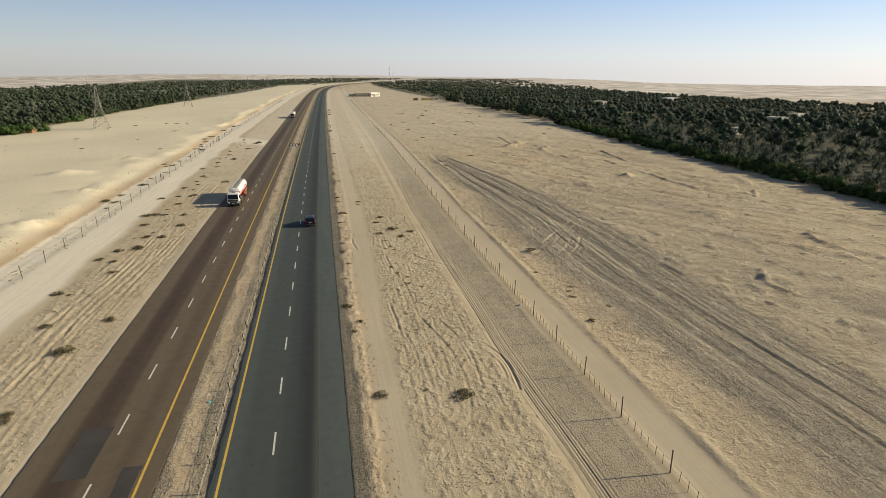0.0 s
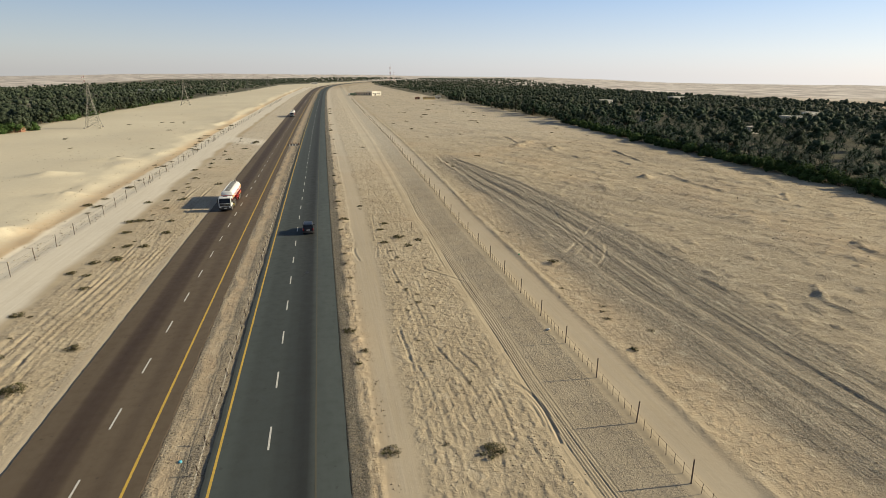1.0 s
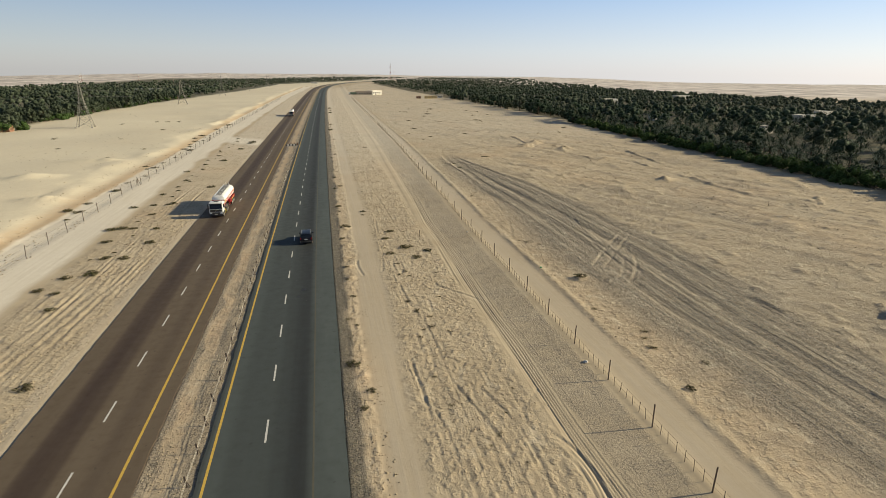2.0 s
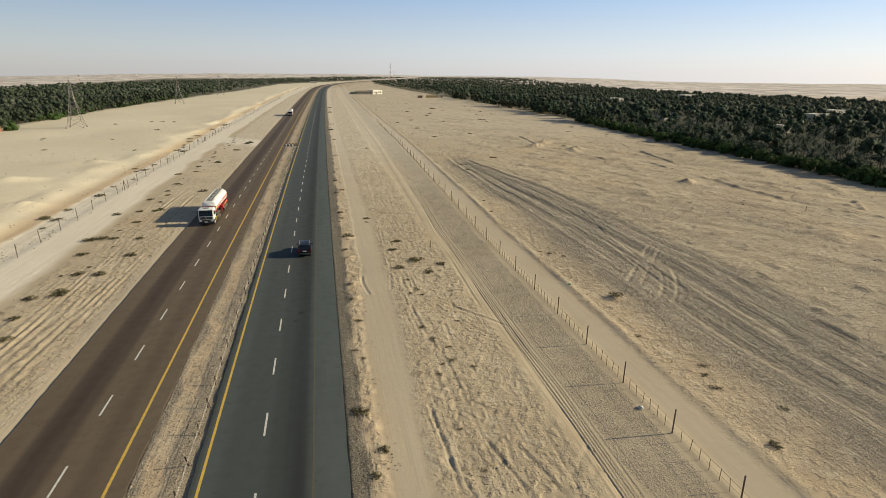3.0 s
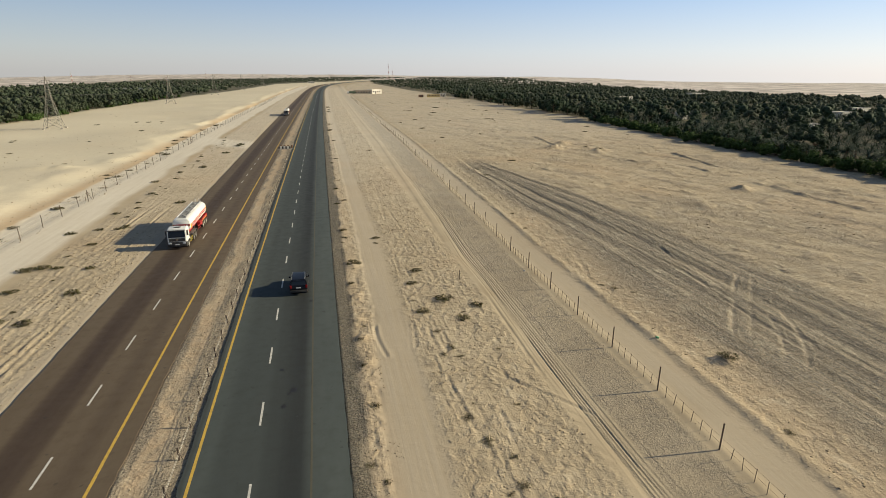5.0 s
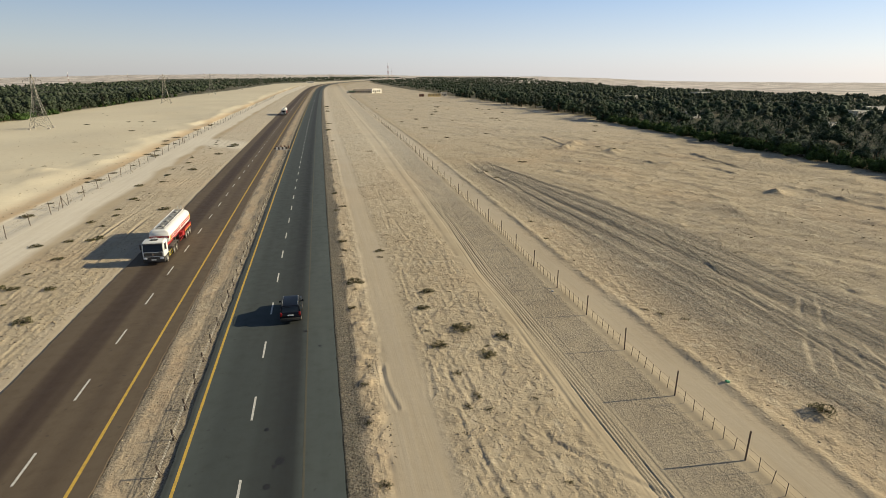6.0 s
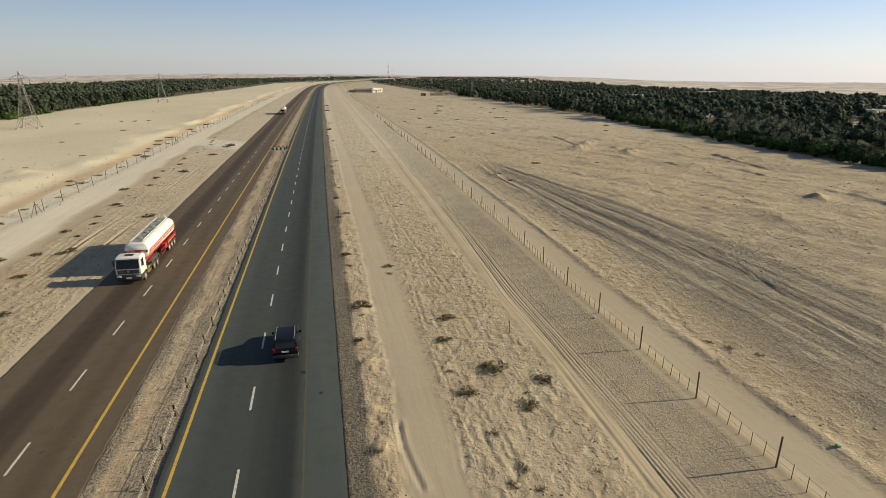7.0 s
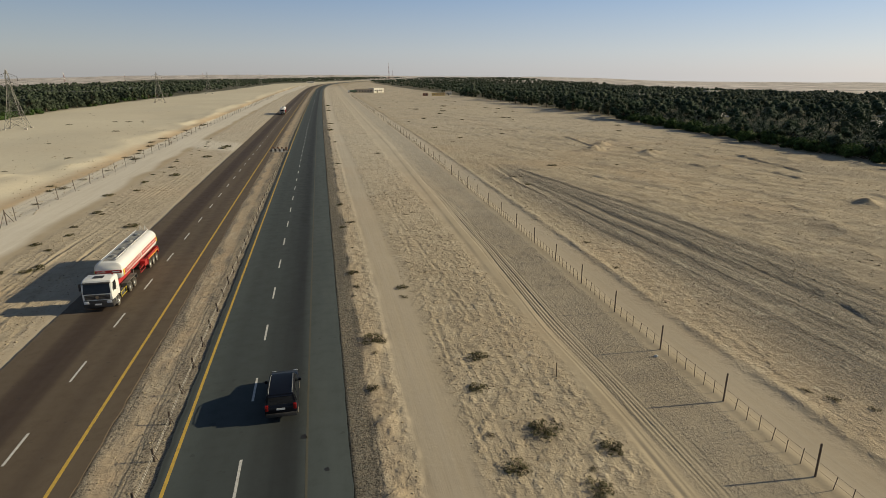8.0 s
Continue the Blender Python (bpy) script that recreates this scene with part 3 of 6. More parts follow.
def sheet(name, xs, ys):
    X, Y = np.meshgrid(xs, ys)
    x, y = X.ravel(), Y.ravel()
    dh, swept, bank = press_ruts(x, y)
    z = height(x, y) + dh
    nx, ny = len(xs), len(ys)
    i = np.arange((nx - 1) * (ny - 1))
    a = (i // (nx - 1)) * nx + i % (nx - 1)
    quads = np.stack([a, a + 1, a + nx + 1, a + nx], 1).astype(np.int32)
    me = bpy.data.meshes.new(name)
    me.vertices.add(len(x))
    me.vertices.foreach_set("co", np.stack([x, y, z], 1).astype(np.float32).ravel())
    me.loops.add(quads.size)
    me.loops.foreach_set("vertex_index", quads.ravel())
    me.polygons.add(len(quads))
    me.polygons.foreach_set("loop_start", np.arange(0, quads.size, 4, dtype=np.int32))
    me.polygons.foreach_set("use_smooth", np.ones(len(quads), bool))
    me.update(calc_edges=True)
    c = bend(y)
    u = x - c
    lf = left_fence(y)
    w = vnoise(x, y, 3.0, 31)
    v = x - right_fence_x(y)
    t0, t1 = verge_track(y)
    edge_g = np.interp(y, [40, 60, 100, 200], [1.8, 1.8, 2.1, 2.6])
    gravel = 1.1 * band(u + 0.9 * (w - 0.5) + 0.5 * (vnoise(x, y, 0.8, 51) - 0.5), 0.0, edge_g + 0.15, 0.5) + 0.58 * band(v + 0.3 * (w - 0.5), -5.2, -0.6, 0.25) * (0.6 + 0.5 * vnoise(x, y, 0.9, 53)) + 0.18 * band(v, -6.9, -5.2, 0.3) + gravel_band(x, y) * (0.58 + 0.62 * step(0.7 * ridges(x, y) + 0.4 * ridges(x, y, 3.1), 0.22, 0.80))
    gravel += 0.12 * band(u, -24.8, -23.3, 0.4) + (0.5 + 0.6 * vnoise(x, y, 2.5, 32)) * (1.0 * band(u + 0.9 * (w - 0.5), -13.6, -12.5, 0.3) + 0.30 * band(u, -12.5, -11.0, 0.3) + 0.85 * band(u + 0.9 * (w - 0.5), -11.0, -9.2, 0.4))
    gravel += 0.24 * band(v + 5 * (w - 0.5), 9, 60, 4) * (1 - step(y, 100, 170)) * (0.5 + vnoise(x, y * 0.4, 3.5, 34))
    gravel += 0.38 * band(v, 8, 115, 6) * step(vnoise(x + 0.35 * y, y * 0.22, 4, 37) + 0.5 * vnoise(x, y, 1.6, 39), 0.8, 1.1)
    pale = band(x - np.interp(y, TOE_Y, TOE_X), -420, -3, 2.5) * (0.75 + 0.25 * vnoise(x, y, 25, 38))
    gravel += 0.15 * step(vnoise(x, y, 45, 34), 0.62, 0.85) * band(u, 60, 150, 8)
    # shadow inside the service ruts, painted as dark lines by the gravel mask
    for d, wd, dp, on in service_ruts(x, y):
        gravel += 5.0 * dp * on * np.exp(-(d / 0.055) ** 2)
    track = 0.85 * band(u + 0.9 * (w - 0.5) + 0.9 * (vnoise(x, y, 11, 40) - 0.5), t0, t1 - 0.4, 0.9) + 0.8 * band(v + 0.9 * (w - 0.5) + 0.8 * (vnoise(x, y, 9, 41) - 0.5), 0.8, 4.5, 0.8) + 0.75 * band(u, -400, -52, 3)
    track += 0.9 * band(u + 0.8 * (w - 0.5), -25.2, -23.3, 0.4) + swept
    gravel = gravel * (1 - 0.8 * swept) + 0.8 * np.clip(bank, 0, 1)
    track += 0.8 * band(y + (x + 30) * 0.9, 250, 268, 4) * band(x, -44, -23.5, 2) + 0.4 * band(y - 0.12 * x, 262, 270, 2) * band(x, 30, 150, 5)
    toe = x - np.interp(y, TOE_Y, TOE_X)
    lime = 0.95 * step(toe + 0.8 * (w - 0.5), -0.4, 0.3) * (1 - step(x - lf + 0.8 * (w - 0.5) + 1.4 * (vnoise(x, y, 12, 42) - 0.5), 5.6, 7.4)) * step(y, -50, 0)
    # verges and field pale with distance, haze put into the sand colour
    lime += 0.45 * step(y, 110, 280) * (1 - step(y, 900, 1300)) * (band(u, 2.5, 32, 1.5) + band(u, -36, -24.5, 1)) + 0.9 * band(y + (x + 30) * 0.9, 250, 268, 4) * band(x, -44, -23.5, 2) + 0.3 * band(u, 34, 150, 4) * step(y, 190, 320)
    orange = band(toe, -4.0, -0.2, 0.8) + 0.5 * band(v + 2 * (w - 0.5), 4.6, 12, 2.5) * (1 - step(y, 105, 170)) + 0.5 * step(vnoise(x, y, 17, 35), 0.6, 0.9)
    orange += 0.9 * band(u + 0.8 * (w - 0.5), -12.6, -11.2, 0.4) * (0.3 + vnoise(x, y, 4, 48)) + 0.4 * band(u, 1.8, 3.8, 0.5)
    rough = 0.8 * band(u, edge_g, t0, 0.3) + band(u, t1 - 0.3, 16.6, 0.8) + band(u, 29.5, 160, 2) * 0.7 + band(u, -35.6, -24.5, 0.6) * 0.75 + 0.08 * band(u, -500, -45, 2)
    rough += 0.65 * band(u, -13.4, -9.3, 0.2) + 0.45 * band(v, 5, 12, 2) + 0.9 * band(v, 12, 120, 2) + 0.04 * band(v, -5.2, -0.2, 0.3)
    fw = 4 * (vnoise(x, y, 9, 36) - 0.5)
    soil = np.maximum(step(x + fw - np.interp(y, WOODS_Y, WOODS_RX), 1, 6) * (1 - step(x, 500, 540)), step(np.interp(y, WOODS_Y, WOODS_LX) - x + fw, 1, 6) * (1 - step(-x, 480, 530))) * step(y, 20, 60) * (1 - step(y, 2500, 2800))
    soil = np.maximum(soil, 0.28 * band(u + 0.9 * (w - 0.5), 0.0, edge_g, 0.5) * (0.4 + 1.2 * vnoise(x, y, 0.45, 52)))
    shoulder = band(u + 0.8 * (w - 0.5), 0.2, edge_g + 0.1, 0.5) + 0.8 * band(u + 0.9 * (w - 0.5), -13.6, -12.5, 0.3) + 0.9 * band(u + 0.9 * (w - 0.5), -10.9, -9.2, 0.4)
    r = np.hypot(x, y)
    dune = step(r, 700, 1300) * np.clip(step(x, 480, 560) + step(-x, 440, 560) + step(y, 1900, 2400), 0, 1)
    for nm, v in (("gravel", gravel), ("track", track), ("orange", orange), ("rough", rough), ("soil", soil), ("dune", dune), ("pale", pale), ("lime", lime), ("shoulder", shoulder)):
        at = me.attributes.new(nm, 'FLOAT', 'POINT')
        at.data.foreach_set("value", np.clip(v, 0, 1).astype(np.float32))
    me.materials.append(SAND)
    return new(name, me)


gx = np.concatenate([-growing(62, 4800, 0.8, 1.095)[::-1], spread((-62, -34, 0.5), (-34, -24, 0.22), (-24, -13.6, 1.3), (-13.6, -9.2, 0.2), (-9.2, 0.4, 1.2),
                     (0.4, 17.1, 0.15), (17.1, 20.8, 0.06), (20.8, 31, 0.25), (31, 38, 0.33), (38, 58, 0.22), (58, 78, 0.45), (78, 112, 0.55), (112, 160, 1.2)), growing(160, 4800, 1.5, 1.08)])
gy = np.concatenate([-growing(-26, 900, 4, 1.4)[::-1], spread((28, 40, 0.4), (40, 112, 0.26), (112, 150, 0.45), (150, 250, 1.0), (250, 420, 2.5)), growing(420, 4900, 4, 1.045)])
ground = tagged(sheet("ground", gx, gy), "pale tan desert sand with gravel streaks and wheel ruts", "ground", kind="structure")


# ---- mesh helpers ----
def mesh_from(name, verts, faces, mat, smooth=False):
    me = bpy.data.meshes.new(name)
    me.from_pydata([tuple(v) for v in verts], [], faces)
    me.update()
    me.materials.append(mat)
    if smooth:
        me.polygons.foreach_set("use_smooth", np.ones(len(me.polygons), bool))
    return me


def part(name, bm, mat, parent=None, label="", smooth=False):
    """Links a bmesh as one mesh object, under a thing or a part."""
    me = bpy.data.meshes.new(name)
    bm.to_mesh(me)
    bm.free()
    me.materials.append(mat)
    if smooth:
        me.polygons.foreach_set("use_smooth", np.ones(len(me.polygons), bool))
        me.set_sharp_from_angle(angle=radians(40))
    ob = new(name, me)
    ob.parent = parent
    if label:
        ob["label"] = label
    return ob


def share(name, me, parent, m=None):
    ob = new(name, me)
    ob.parent = parent
    if m is not None:
        ob.matrix_basis = m
    return ob


def thing(name, m, label, category, group="", kind=""):
    e = new(name)
    e.empty_display_size = 0.3
    e.matrix_basis = m
    return tagged(e, label, category, group, kind)


def box(bm, x0, x1, y0, y1, z0, z1, bevel=0.0, taper=None):
    """A box into bm; taper = (dx, dy_back, dy_front) shrinks its top."""
    tx, tb, tf = taper or (0, 0, 0)
    vs = [bm.verts.new(p) for p in ((x0, y0, z0), (x1, y0, z0), (x1, y1, z0), (x0, y1, z0),
                                    (x0 + tx, y0 + tb, z1), (x1 - tx, y0 + tb, z1), (x1 - tx, y1 - tf, z1), (x0 + tx, y1 - tf, z1))]
    fs = [bm.faces.new([vs[i] for i in f]) for f in ((3, 2, 1, 0), (4, 5, 6, 7), (0, 1, 5, 4), (1, 2, 6, 5), (2, 3, 7, 6), (3, 0, 4, 7))]
    if bevel:
        es = list({e for f in fs for e in f.edges})
        bmesh.ops.bevel(bm, geom=es, offset=bevel, segments=2, profile=0.6, affect='EDGES')
    return bm


def beam(bm, a, b, r, sides=4):
    """A straight bar from a to b."""
    a, b = Vector(a), Vector(b)
    q = (b - a).to_track_quat('Z', 'Y')
    rings = []
    for p in (a, b):
        rings.append([bm.verts.new(p + q @ Vector((r * math.cos(2 * math.pi * (i + 0.5) / sides), r * math.sin(2 * math.pi * (i + 0.5) / sides), 0))) for i in range(sides)])
    for i in range(sides):
        j = (i + 1) % sides
        bm.faces.new((rings[0][i], rings[0][j], rings[1][j], rings[1][i]))
    bm.faces.new(rings[0][::-1])
    bm.faces.new(rings[1])
    return bm


def tube(bm, pts, r, sides=6, ends=True):
    """A pipe through points; r is a number or a list."""
    rs = r if isinstance(r, (list, tuple)) else [r] * len(pts)
    pts = [Vector(p) for p in pts]
    rings = []
    for k, p in enumerate(pts):
        d = (pts[min(k + 1, len(pts) - 1)] - pts[max(k - 1, 0)]).normalized()
        q = d.to_track_quat('Z', 'Y')
        rings.append([bm.verts.new(p + q @ Vector((rs[k] * math.cos(2 * math.pi * i / sides), rs[k] * math.sin(2 * math.pi * i / sides), 0))) for i in range(sides)])
    for a, b in zip(rings, rings[1:]):
        for i in range(sides):
            j = (i + 1) % sides
            bm.faces.new((a[i], a[j], b[j], b[i]))
    if ends:
        bm.faces.new(rings[0][::-1])
        bm.faces.new(rings[-1])
    return bm


def loft(bm, rings, cap=True):
    """Faces between rings of equal length."""
    vr = [[bm.verts.new(p) for p in r] for r in rings]
    n = len(vr[0])
    for a, b in zip(vr, vr[1:]):
        for i in range(n):
            j = (i + 1) % n
            bm.faces.new((a[i], a[j], b[j], b[i]))
    if cap:
        bm.faces.new(vr[0][::-1])
        bm.faces.new(vr[-1])
    bmesh.ops.recalc_face_normals(bm, faces=bm.faces)
    return bm


def zg(x, y):
    return float(height(np.array([float(x)]), np.array([float(y)]))[0])


def cx(y):
    return float(bend(np.array([float(y)]))[0])


# ---- highway ----
ROAD_YS = np.concatenate([spread((-120, 260, 5)), growing(260, 2500, 8, 1.06)])


def strip(name, x0, x1, z0, z1, mat, ys, parent=None, sub=8, ragged=0.0, seed=0):
    """A slab between two lines that follow the highway, with its sides."""
    rs = np.random.RandomState(seed)
    c = bend(ys)
    us = np.linspace(x0, x1, sub + 1)
    verts, across = [], []
    for k, y in enumerate(ys):
        e0, e1 = (rs.rand(2) - 0.5) * ragged
        row = us + np.concatenate([[e0], np.zeros(sub - 1), [e1]])
        verts.append((c[k] + row[0], y, z0))
        verts += [(c[k] + q, y, z1) for q in row]
        verts.append((c[k] + row[-1], y, z0))
        across += [us[0], *us, us[-1]]
    n = sub + 3
    faces = [(k * n + i, k * n + i + 1, (k + 1) * n + i + 1, (k + 1) * n + i) for k in range(len(ys) - 1) for i in range(n - 1)]
    me = mesh_from(name, verts, faces, mat)
    at = me.attributes.new("across", 'FLOAT', 'POINT')
    at.data.foreach_set("value", np.array(across, np.float32))
    ob = new(name, me)
    ob.parent = parent
    return ob


FINE_YS = np.concatenate([spread((-60, 150, 0.8), (150, 300, 4)), growing(300, 2500, 8, 1.06)])
road_right = tagged(strip("road_right", -9.42, 0.72, -0.32, 0.0, ASPHALT_R, FINE_YS, sub=10, ragged=0.10, seed=3),
                    "grey two-lane carriageway with dark tyre bands", "road", kind="structure")
road_left = tagged(strip("road_left", -23.55, -13.35, -0.32, 0.0, ASPHALT_L, FINE_YS, sub=10, ragged=0.12, seed=4),
                   "brown two-lane carriageway with dark oily bands", "road", kind="structure")
strip("edge_line", -8.97, -8.78, 0.0, 0.005, YELLOW_LINE, ROAD_YS, road_right, sub=2)["label"] = "solid yellow edge line"
strip("shoulder_line", -1.73, -1.60, 0.0, 0.005, FADED_LINE, ROAD_YS, road_right, sub=2)["label"] = "worn faded edge line"
strip("edge_line", -14.70, -14.50, 0.0, 0.005, YELLOW_LINE, ROAD_YS, road_left, sub=2)["label"] = "solid yellow edge line"
for px0, px1, py0, py1 in ((-20.9, -18.6, 40.5, 47.0), (-16.2, -14.9, 36.0, 41.2)):
    strip("asphalt_patch", px0, px1, 0.0, 0.006, PATCH, np.linspace(py0, py1, 6), road_left, sub=3, ragged=0.1, seed=9)["label"] = "dark repaired patch"


def dash_mesh():
    bm = bmesh.new()
    box(bm, -0.075, 0.075, -1.5, 1.5, 0.0, 0.006)
    me = bpy.data.meshes.new("lane_dash")
    bm.to_mesh(me)
    bm.free()
    me.materials.append(WHITE_LINE)
    return me


DASH = dash_mesh()
for road, ux, y0 in ((road_right, -5.235, 69.0), (road_left, -17.957, 74.2)):
    for k in range(-9, 85):
        y = y0 + 9 * k
        turn = -math.degrees(math.atan2(cx(y + 2) - cx(y - 2), 4))
        share("lane_dash", DASH, road, pose(ux + cx(y), y, 0.0, 0, 0, turn))


# ---- vehicle materials ----
CAR_PAINT = material("black_car_paint", 0.28, 0.0, (0.005, 0.0055, 0.009), 0.25)
GLASS_DARK = glass_material("tinted_glass", (0.008, 0.009, 0.012))
TRIM = worn("black_trim", (0.02, 0.02, 0.022), 0.6, amount=0.12)
RUBBER = worn("tyre_rubber", (0.022, 0.021, 0.02), 0.9, amount=0.45)
RIM = worn("rim_metal", (0.40, 0.39, 0.37), 0.35, 0.8, amount=0.25)
CHROME = material("chrome", 0.15, 1.0, (0.7, 0.7, 0.7))
RED_LAMP = material("red_lamp", 0.25, 0.0, (0.22, 0.008, 0.008))
CLEAR_LAMP = material("clear_lamp", 0.1, 0.0, (0.55, 0.57, 0.6), 0.8)
TRUCK_WHITE = worn("white_truck_paint", (0.78, 0.77, 0.73), 0.35, amount=0.14, scale=2)
TRUCK_RED = worn("red_truck_paint", (0.42, 0.022, 0.025), 0.4, amount=0.14, scale=2)
CHASSIS = worn("grey_chassis", (0.075, 0.075, 0.072), 0.7, amount=0.35, scale=3)
REFLECT = worn("yellow_marker", (0.72, 0.56, 0.03), 0.45, amount=0.1)
PLATE = worn("number_plate", (0.62, 0.62, 0.60), 0.5, amount=0.1)
WALK = worn("tank_walkway", (0.36, 0.35, 0.32), 0.7, 0.3, amount=0.35)


def wheel(parent, x, y, r, w, rim_r, hub=0.02, name="wheel"):
    """A wheel on its axle, with a lathe-turned tyre and a rim."""
    def turn(bm, prof, n=20):
        rings = []
        for k in range(n):
            a = 2 * math.pi * k / n
            rings.append([bm.verts.new((px, pr * math.cos(a), pr * math.sin(a))) for px, pr in prof])
        for k in range(n):
            a, b = rings[k], rings[(k + 1) % n]
            for i in range(len(prof) - 1):
                bm.faces.new((a[i], a[i + 1], b[i + 1], b[i]))
        bmesh.ops.recalc_face_normals(bm, faces=bm.faces)
        return bm
    h = w / 2
    tyre = part(name, turn(bmesh.new(), [(-h * 0.85, rim_r), (-h, rim_r + 0.04), (-h, r - 0.05), (-h * 0.8, r), (h * 0.8, r), (h, r - 0.05), (h, rim_r + 0.04), (h * 0.85, rim_r)]), RUBBER, parent, smooth=True)
    tyre.location = (x, y, r)
    s = 1 if x > 0 else -1
    rim = part("rim", turn(bmesh.new(), [(s * h * 0.86, rim_r), (s * h * 0.55, rim_r * 0.9), (s * h * 0.35, rim_r * 0.62), (s * (h * 0.5 + hub), rim_r * 0.45), (s * (h * 0.85 + hub), rim_r * 0.33), (s * (h * 0.85 + hub), 0.001)], 16), RIM, tyre, smooth=True)
    return tyre


def rounded(w, z0, z1, r, n=4, y=0.0, cxx=0.0):
    """Ring of a rounded rectangle across the vehicle at y."""
    pts = []
    for qx, qz, a0 in ((1, 1, 0), (-1, 1, 90), (-1, -1, 180), (1, -1, 270)):
        for k in range(n + 1):
            a = radians(a0 + 90 * k / n)
            pts.append((cxx + qx * (w / 2 - r) + r * math.cos(a), y, (z1 - r if qz > 0 else z0 + r) + r * math.sin(a)))
    return pts


def quad_panel(bm, p, thick=0.012):
    """A thin plate over four corners, pushed out along its normal."""
    p = [Vector(q) for q in p]
    n = (p[1] - p[0]).cross(p[2] - p[0]).normalized() * thick
    a = [bm.verts.new(q) for q in p]
    b = [bm.verts.new(q + n) for q in p]
    bm.faces.new(a[::-1])
    bm.faces.new(b)
    for i in range(4):
        j = (i + 1) % 4
        bm.faces.new((a[i], a[j], b[j], b[i]))
    return bm


def suv(m):
    """Large sport utility car; its nose points along +y, its origin under the middle of the rear bumper."""
    car = thing("suv", m, "black sport utility car with roof rails driving on the asphalt", "car")
    W = 1.96
    bm = bmesh.new()
    # lower body, rear bumper to nose
    prof = [(0.0, 0.52, 0.92, 1.80), (0.06, 0.42, 1.06, 1.92), (0.5, 0.36, 1.10, W), (1.4, 0.34, 1.10, W), (2.9, 0.34, 1.09, W), (3.6, 0.34, 1.08, W),
            (4.1, 0.36, 1.04, W * 0.99), (4.65, 0.38, 0.98, W * 0.96), (4.88, 0.44, 0.84, W * 0.88), (4.93, 0.52, 0.74, W * 0.80)]
    loft(bm, [rounded(w, z0, z1, 0.13, 3, y) for y, z0, z1, w in prof])
    body = part("body", bm, CAR_PAINT, car, smooth=True)
    # greenhouse: tapered towards the roof
    bm = bmesh.new()
    base = [(-0.93, 0.10), (0.93, 0.10), (0.95, 1.6), (0.95, 3.05), (0.90, 3.75), (-0.90, 3.75), (-0.95, 3.05), (-0.95, 1.6)]
    mid = [(-0.80, 0.30), (0.80, 0.30), (0.80, 1.6), (0.79, 2.6), (0.74, 2.95), (-0.74, 2.95), (-0.79, 2.6), (-0.80, 1.6)]
    loft(bm, [[(x, y, 1.04) for x, y in base], [(x * 0.985, y * 0.97 + 0.06, 1.30) for x, y in [((b[0] * 0.7 + t[0] * 0.3), (b[1] * 0.7 + t[1] * 0.3)) for b, t in zip(base, mid)]], [(x, y, 1.70) for x, y in mid]])
    cabin = part("cabin", bm, CAR_PAINT, car)
    bm = bmesh.new()
    top = [[(x, y, z) for x, y in mid_s] for z, mid_s in ((1.70, mid), (1.76, [(x * 0.95, 1.62 + (y - 1.62) * 0.96) for x, y in mid]), (1.79, [(x * 0.7, 1.62 + (y - 1.62) * 0.8) for x, y in mid]))]
    loft(bm, top)
    part("roof", bm, CAR_PAINT, car, smooth=True)
    part("rear_window", quad_panel(bmesh.new(), [(-0.78, 0.155, 1.16), (0.78, 0.155, 1.16), (0.70, 0.285, 1.63), (-0.70, 0.285, 1.63)]), GLASS_DARK, car, "dark tinted glass")
    part("windscreen", quad_panel(bmesh.new(), [(0.80, 3.66, 1.12), (-0.80, 3.66, 1.12), (-0.70, 3.03, 1.66), (0.70, 3.03, 1.66)], 0.02), GLASS_DARK, car, "dark tinted glass")
    for s in (-1, 1):
        for y0, y1 in ((0.45, 1.15), (1.25, 2.05), (2.15, 2.95)):
            p = [(s * 0.945, y0, 1.10), (s * 0.945, y1 + 0.12, 1.10), (s * 0.815, y1 - 0.06, 1.62), (s * 0.815, y0 + 0.06, 1.62)]
            part("side_window", quad_panel(bmesh.new(), p if s > 0 else p[::-1], 0.014), GLASS_DARK, car, "dark tinted glass")
        bm = bmesh.new()
        tube(bm, [(s * 0.70, 0.45, 1.76), (s * 0.71, 0.6, 1.83), (s * 0.71, 1.6, 1.85), (s * 0.69, 2.6, 1.83), (s * 0.66, 2.8, 1.75)], 0.022, 6)
        part("roof_rail", bm, GALV, car, "grey metal roof rail", smooth=True)
        part("tail_lamp", box(bmesh.new(), *sorted((s * 0.74, s * 0.94)), -0.01, 0.2, 0.84, 1.18, 0.03), RED_LAMP, car, "red tail lamp", smooth=True)
        part("headlamp", box(bmesh.new(), *sorted((s * 0.56, s * 0.86)), 4.62, 4.86, 0.74, 0.90, 0.03), CLEAR_LAMP, car, "clear headlamp", smooth=True)
        bm = bmesh.new()
        box(bm, *sorted((s * 0.98, s * 1.17)), 2.86, 3.00, 1.12, 1.30, 0.04)
        box(bm, *sorted((s * 0.92, s * 1.0)), 2.90, 2.96, 1.12, 1.17)
        part("side_mirror", bm, CAR_PAINT, car, smooth=True)
        for y in (1.5, 2.4):
            part("door_handle", box(bmesh.new(), *sorted((s * 0.975, s * 1.0)), y, y + 0.2, 0.94, 0.98, 0.008), CHROME, body, "chrome door handle")
        wheel(car, s * 0.84, 0.95, 0.39, 0.26, 0.26)
        wheel(car, s * 0.84, 3.85, 0.39, 0.26, 0.26)
    part("rear_bumper", box(bmesh.new(), -0.93, 0.93, -0.06, 0.3, 0.40, 0.66, 0.05), TRIM, car, "dark plastic bumper", smooth=True)
